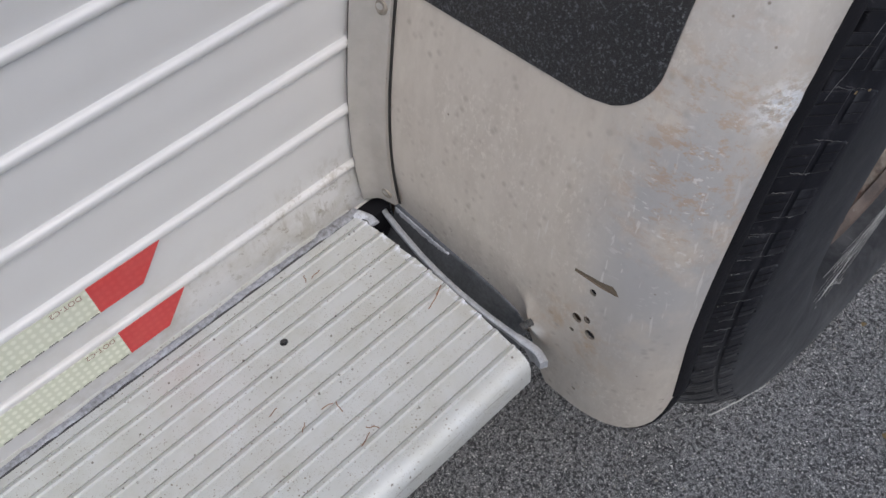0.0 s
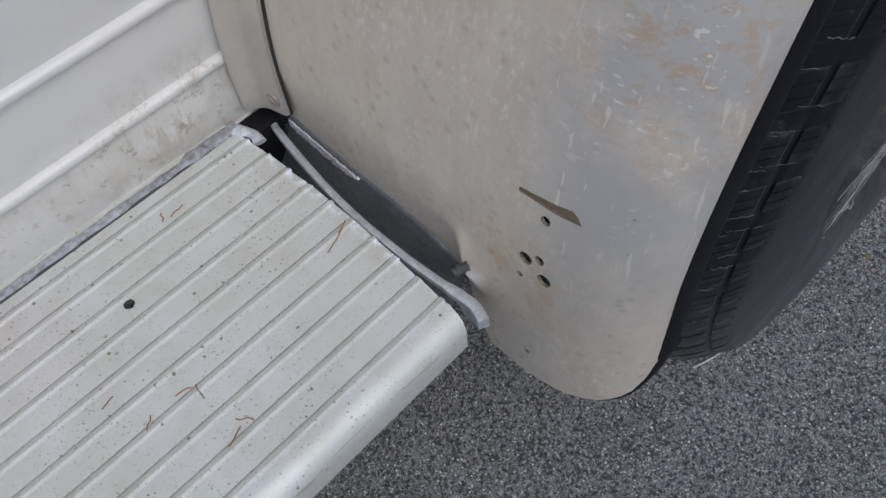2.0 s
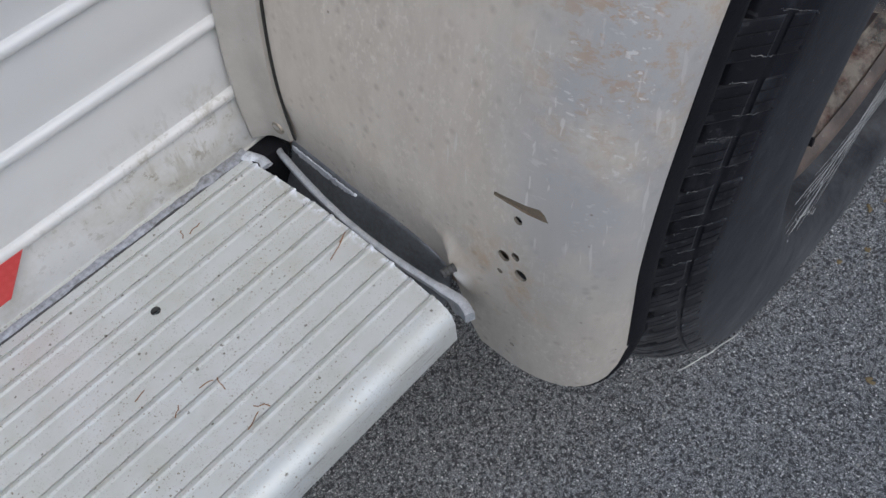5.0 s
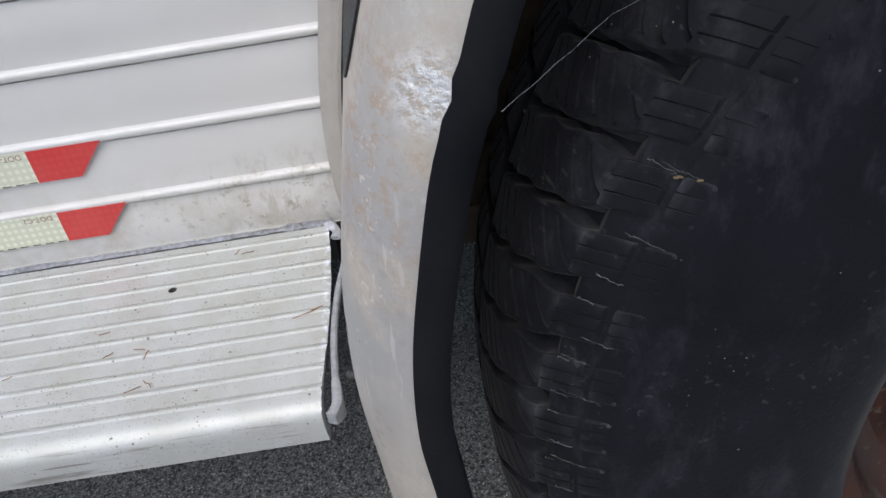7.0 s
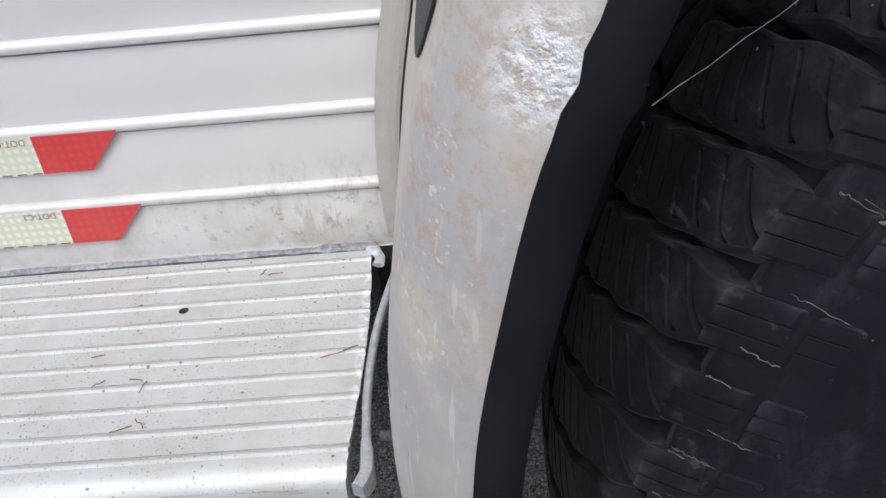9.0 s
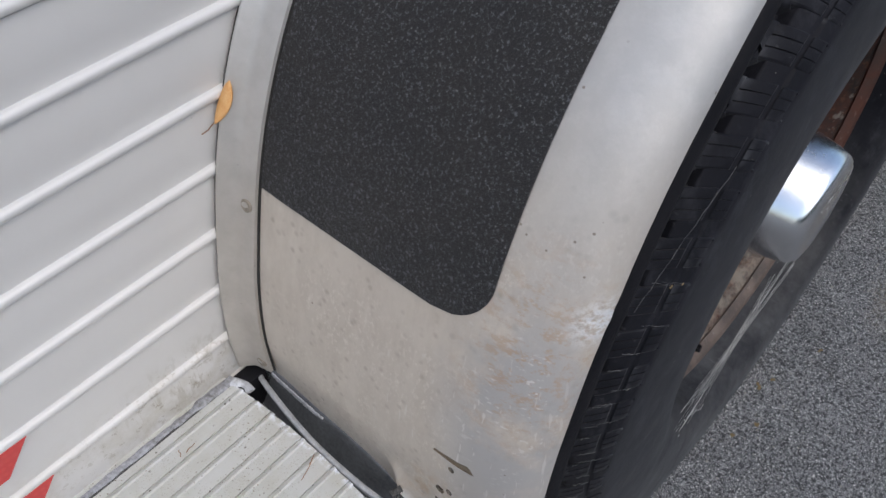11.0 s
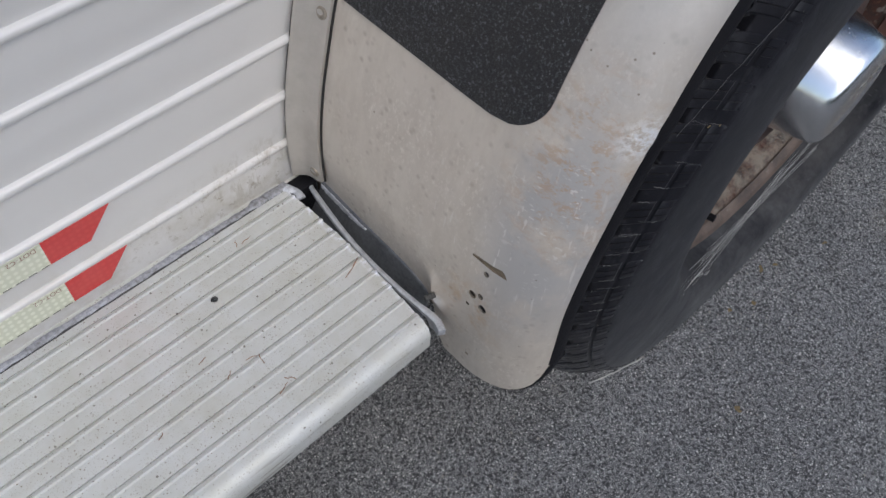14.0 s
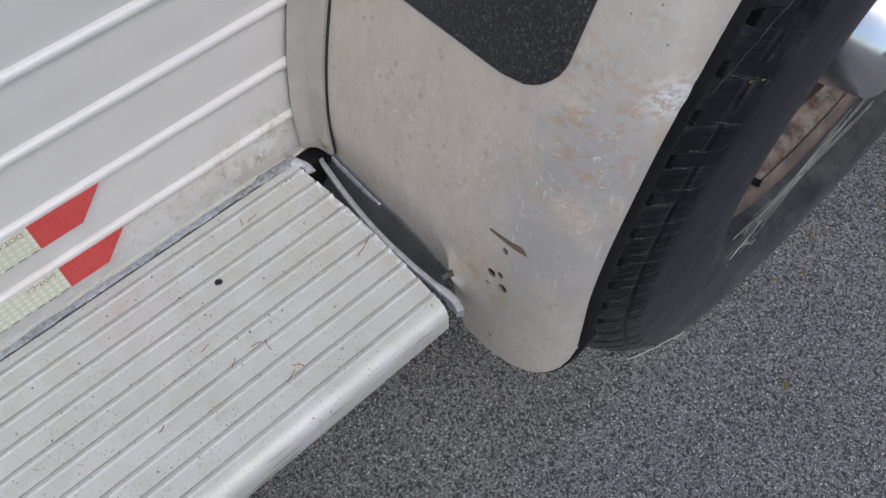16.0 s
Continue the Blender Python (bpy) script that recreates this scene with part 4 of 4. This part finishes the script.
leaf = part("dry_leaf", leaf_mesh(), LEAF, smooth=60)
tagged(leaf, "curled orange-brown dry leaf caught on the fender strip", "leaf")
i = min(range(NL // 2), key=lambda k: abs(line[k].z - 0.652))
leaf.matrix_basis = Matrix.Translation(line[i] + norm[i] * 0.0165 + Vector((0, -0.0085, 0))) @ Matrix.Rotation(radians(-62), 4, "Y") @ Matrix.Rotation(radians(82), 4, "Z")
stem = tube([(0, 0.013, 0.001), (0.0005, 0.018, 0.003), (0.001, 0.021, 0.006)], 0.0004, 5)
part("stem", stem, STRAW, leaf)

# dry grass bits on the board
rng = random.Random(21)


def straw(points, r=0.00030):
    bm = tube(spline(points, 0.002), r, 5)
    ob = part("dry_grass_bit", bm, STRAW)
    return tagged(ob, "tiny brown dry grass bit lying on the board", "debris", "grass bits on the board")


for x, y, turn, size in ((-0.107, -0.143, 25, 1.0), (-0.100, -0.140, -50, 0.8), (-0.105, -0.116, 80, 0.8), (-0.110, -0.111, -20, 0.7), (-0.128, -0.112, 40, 0.6), (-0.135, -0.091, 10, 0.6), (-0.014, -0.1015, 20, 1.5), (-0.007, -0.0985, 25, 0.8), (-0.055, -0.030, 10, 0.9), (-0.062, -0.028, 70, 0.6), (-0.185, -0.118, 30, 0.6)):
    a = radians(turn)
    ln = 0.005 * size
    p = []
    for k in range(4):
        u = (k / 3 - 0.5) * 2 * ln
        p.append((x + u * math.cos(a) + rng.uniform(-0.0006, 0.0006), y + u * math.sin(a) + rng.uniform(-0.0006, 0.0006), TOP + 0.0016 + rng.uniform(0, 0.0006)))
    straw(p)


# cobwebs in the wheel well and across the rim
def web(points, r=0.00022, silk=SILK):
    pts = []
    for a, b in zip(points, points[1:]):
        a, b = Vector(a), Vector(b)
        for k in range(6):
            u = k / 6
            pts.append(a.lerp(b, u) + Vector((rng.uniform(-1, 1), rng.uniform(-1, 1), rng.uniform(-1, 1))) * 0.0004)
    pts.append(Vector(points[-1]))
    ob = part("cobweb_strand", tube(pts, [r * rng.uniform(0.6, 1.8) for _ in pts], 4), silk)
    return tagged(ob, "pale dusty cobweb strand about the wheel", "cobweb", "cobwebs")


web([(0.091, -0.160, 0.579), (0.095, -0.160, 0.561), (0.089, -0.160, 0.542)], r=0.00026)
web([(0.039, -0.160, 0.579), (0.036, -0.160, 0.553), (0.045, -0.160, 0.542), (0.051, -0.160, 0.548)], r=0.00018)
web([(0.051, -0.160, 0.548), (0.058, -0.160, 0.544), (0.056, -0.160, 0.522), (0.050, -0.160, 0.519)], r=0.00024)
web([(0.070, -0.225, 0.640), (0.098, -0.225, 0.672), (0.135, -0.215, 0.695)], r=0.00008, silk=DULL_SILK)
for k in range(11):
    # strands hang from the cap and the lip to the foot of the rim
    a = Vector((rng.uniform(0.27, 0.38), -0.2475, rng.uniform(0.225, 0.330)))
    b = Vector((rng.uniform(0.38, 0.52), -0.2455, rng.uniform(0.290, 0.375)))
    web([a, a.lerp(b, rng.uniform(0.3, 0.7)) + Vector((rng.uniform(-0.010, 0.010), -0.001, rng.uniform(-0.010, 0.006))), b], r=rng.choice((0.00006, 0.00009, 0.00013)))
for k in range(9):
    # a short tangle at the rim's foot
    a = Vector((rng.uniform(0.285, 0.335), -0.2478, rng.uniform(0.235, 0.290)))
    b = a + Vector((rng.uniform(-0.02, 0.03), 0.0, rng.uniform(-0.025, 0.02)))
    web([a, a.lerp(b, 0.5) + Vector((rng.uniform(-0.006, 0.006), -0.001, rng.uniform(-0.006, 0.006))), b], r=0.00016)
web([(0.173, -0.250, 0.665), (0.130, -0.250, 0.647), (0.096, -0.248, 0.621)], r=0.00008, silk=DULL_SILK)
for k in range(18):
    # short strands caught on the shoulder blocks
    y = rng.uniform(-0.2225, -0.2095)
    a = radians(4.93 * rng.randint(31, 38) + 1.58 * rng.choice((-1, 1)) + (y + 0.2228) * 75 + 0.13)
    pts = []
    for q in range(4):
        yy = min(-0.2075, y + 0.0040 * q * rng.uniform(0.4, 1.0))
        h = RAD + 0.0021 - 0.0415 * (min(0.0880, abs(yy + 0.135)) / 0.0880) ** 3.4
        aa = a + 0.0012 * q
        pts.append((AX1 + h * math.cos(aa), yy - 0.026, GROUND + RAD + h * math.sin(aa)))
    web(pts, r=rng.choice((0.00006, 0.00009, 0.00013)), silk=DULL_SILK)
web([(0.250, -0.214, GROUND + 0.0012), (0.285, -0.226, GROUND + 0.0016), (0.325, -0.237, GROUND + 0.0012)], r=0.0006)
web([(0.62, -0.232, 0.66), (0.72, -0.236, 0.68), (0.80, -0.232, 0.72)])

for x, y, z, turn in ((0.1539, -0.2430, 0.5834, 20), (0.1605, -0.2468, 0.5831, 5), (0.115, -0.160, 0.574, 50), (0.050, -0.160, 0.519, 0)):
    bm = bmesh.new()
    for q in range(2):
        bmesh.ops.create_icosphere(bm, subdivisions=1, radius=1, matrix=Matrix.Translation((rng.uniform(-0.0015, 0.0015), 0, rng.uniform(-0.0006, 0.0006))) @ Matrix.Diagonal((rng.uniform(0.0009, 0.0017), 0.0005, 0.0005, 1)))
    ob = part("pale_crumb", bm, CRUMB, matrix=Matrix.Translation((x, y, z)) @ Matrix.Rotation(radians(turn), 4, "Y"))
    tagged(ob, "tiny pale crumb caught in a dusty cobweb", "debris", "pale crumbs")

# loose grit and fallen bits on the asphalt
bm = bmesh.new()
for k in range(1400):
    x, y = rng.uniform(-0.3, 1.8), -0.12 - abs(rng.gauss(0, 0.35))
    s = rng.uniform(0.0007, 0.0019)
    m = Matrix.Translation((x, y, GROUND + s * 0.35)) @ Euler((rng.uniform(0, 6), rng.uniform(0, 6), rng.uniform(0, 6))).to_matrix().to_4x4() @ Matrix.Diagonal((s, s * rng.uniform(0.6, 1), s * rng.uniform(0.4, 0.8), 1))
    bmesh.ops.create_icosphere(bm, subdivisions=1, radius=1, matrix=m) if k < 500 else bmesh.ops.create_cube(bm, size=1.5, matrix=m)
grit = part("loose_grit", bm, GRIT, smooth=0)
tagged(grit, "pale loose grit scattered on the asphalt", "grit", kind="stuff")
for x, y in ((0.577, -0.273), (0.555, -0.262), (0.50, -0.29), (0.66, -0.30), (0.36, -0.36), (0.47, -0.27)):
    bm = bmesh.new()
    for q in range(3):
        s = rng.uniform(0.002, 0.0042)
        bmesh.ops.create_icosphere(bm, subdivisions=1, radius=1, matrix=Matrix.Translation((x + rng.uniform(-0.003, 0.003), y + rng.uniform(-0.003, 0.003), GROUND + 0.0012)) @ Matrix.Rotation(rng.uniform(0, 3), 4, "Z") @ Matrix.Diagonal((s, s * 0.6, 0.0014, 1)))
    ob = part("leaf_crumb", bm, CRUMB, smooth=50)
    tagged(ob, "brown crumb of dry leaf on the asphalt", "debris", "leaf crumbs")
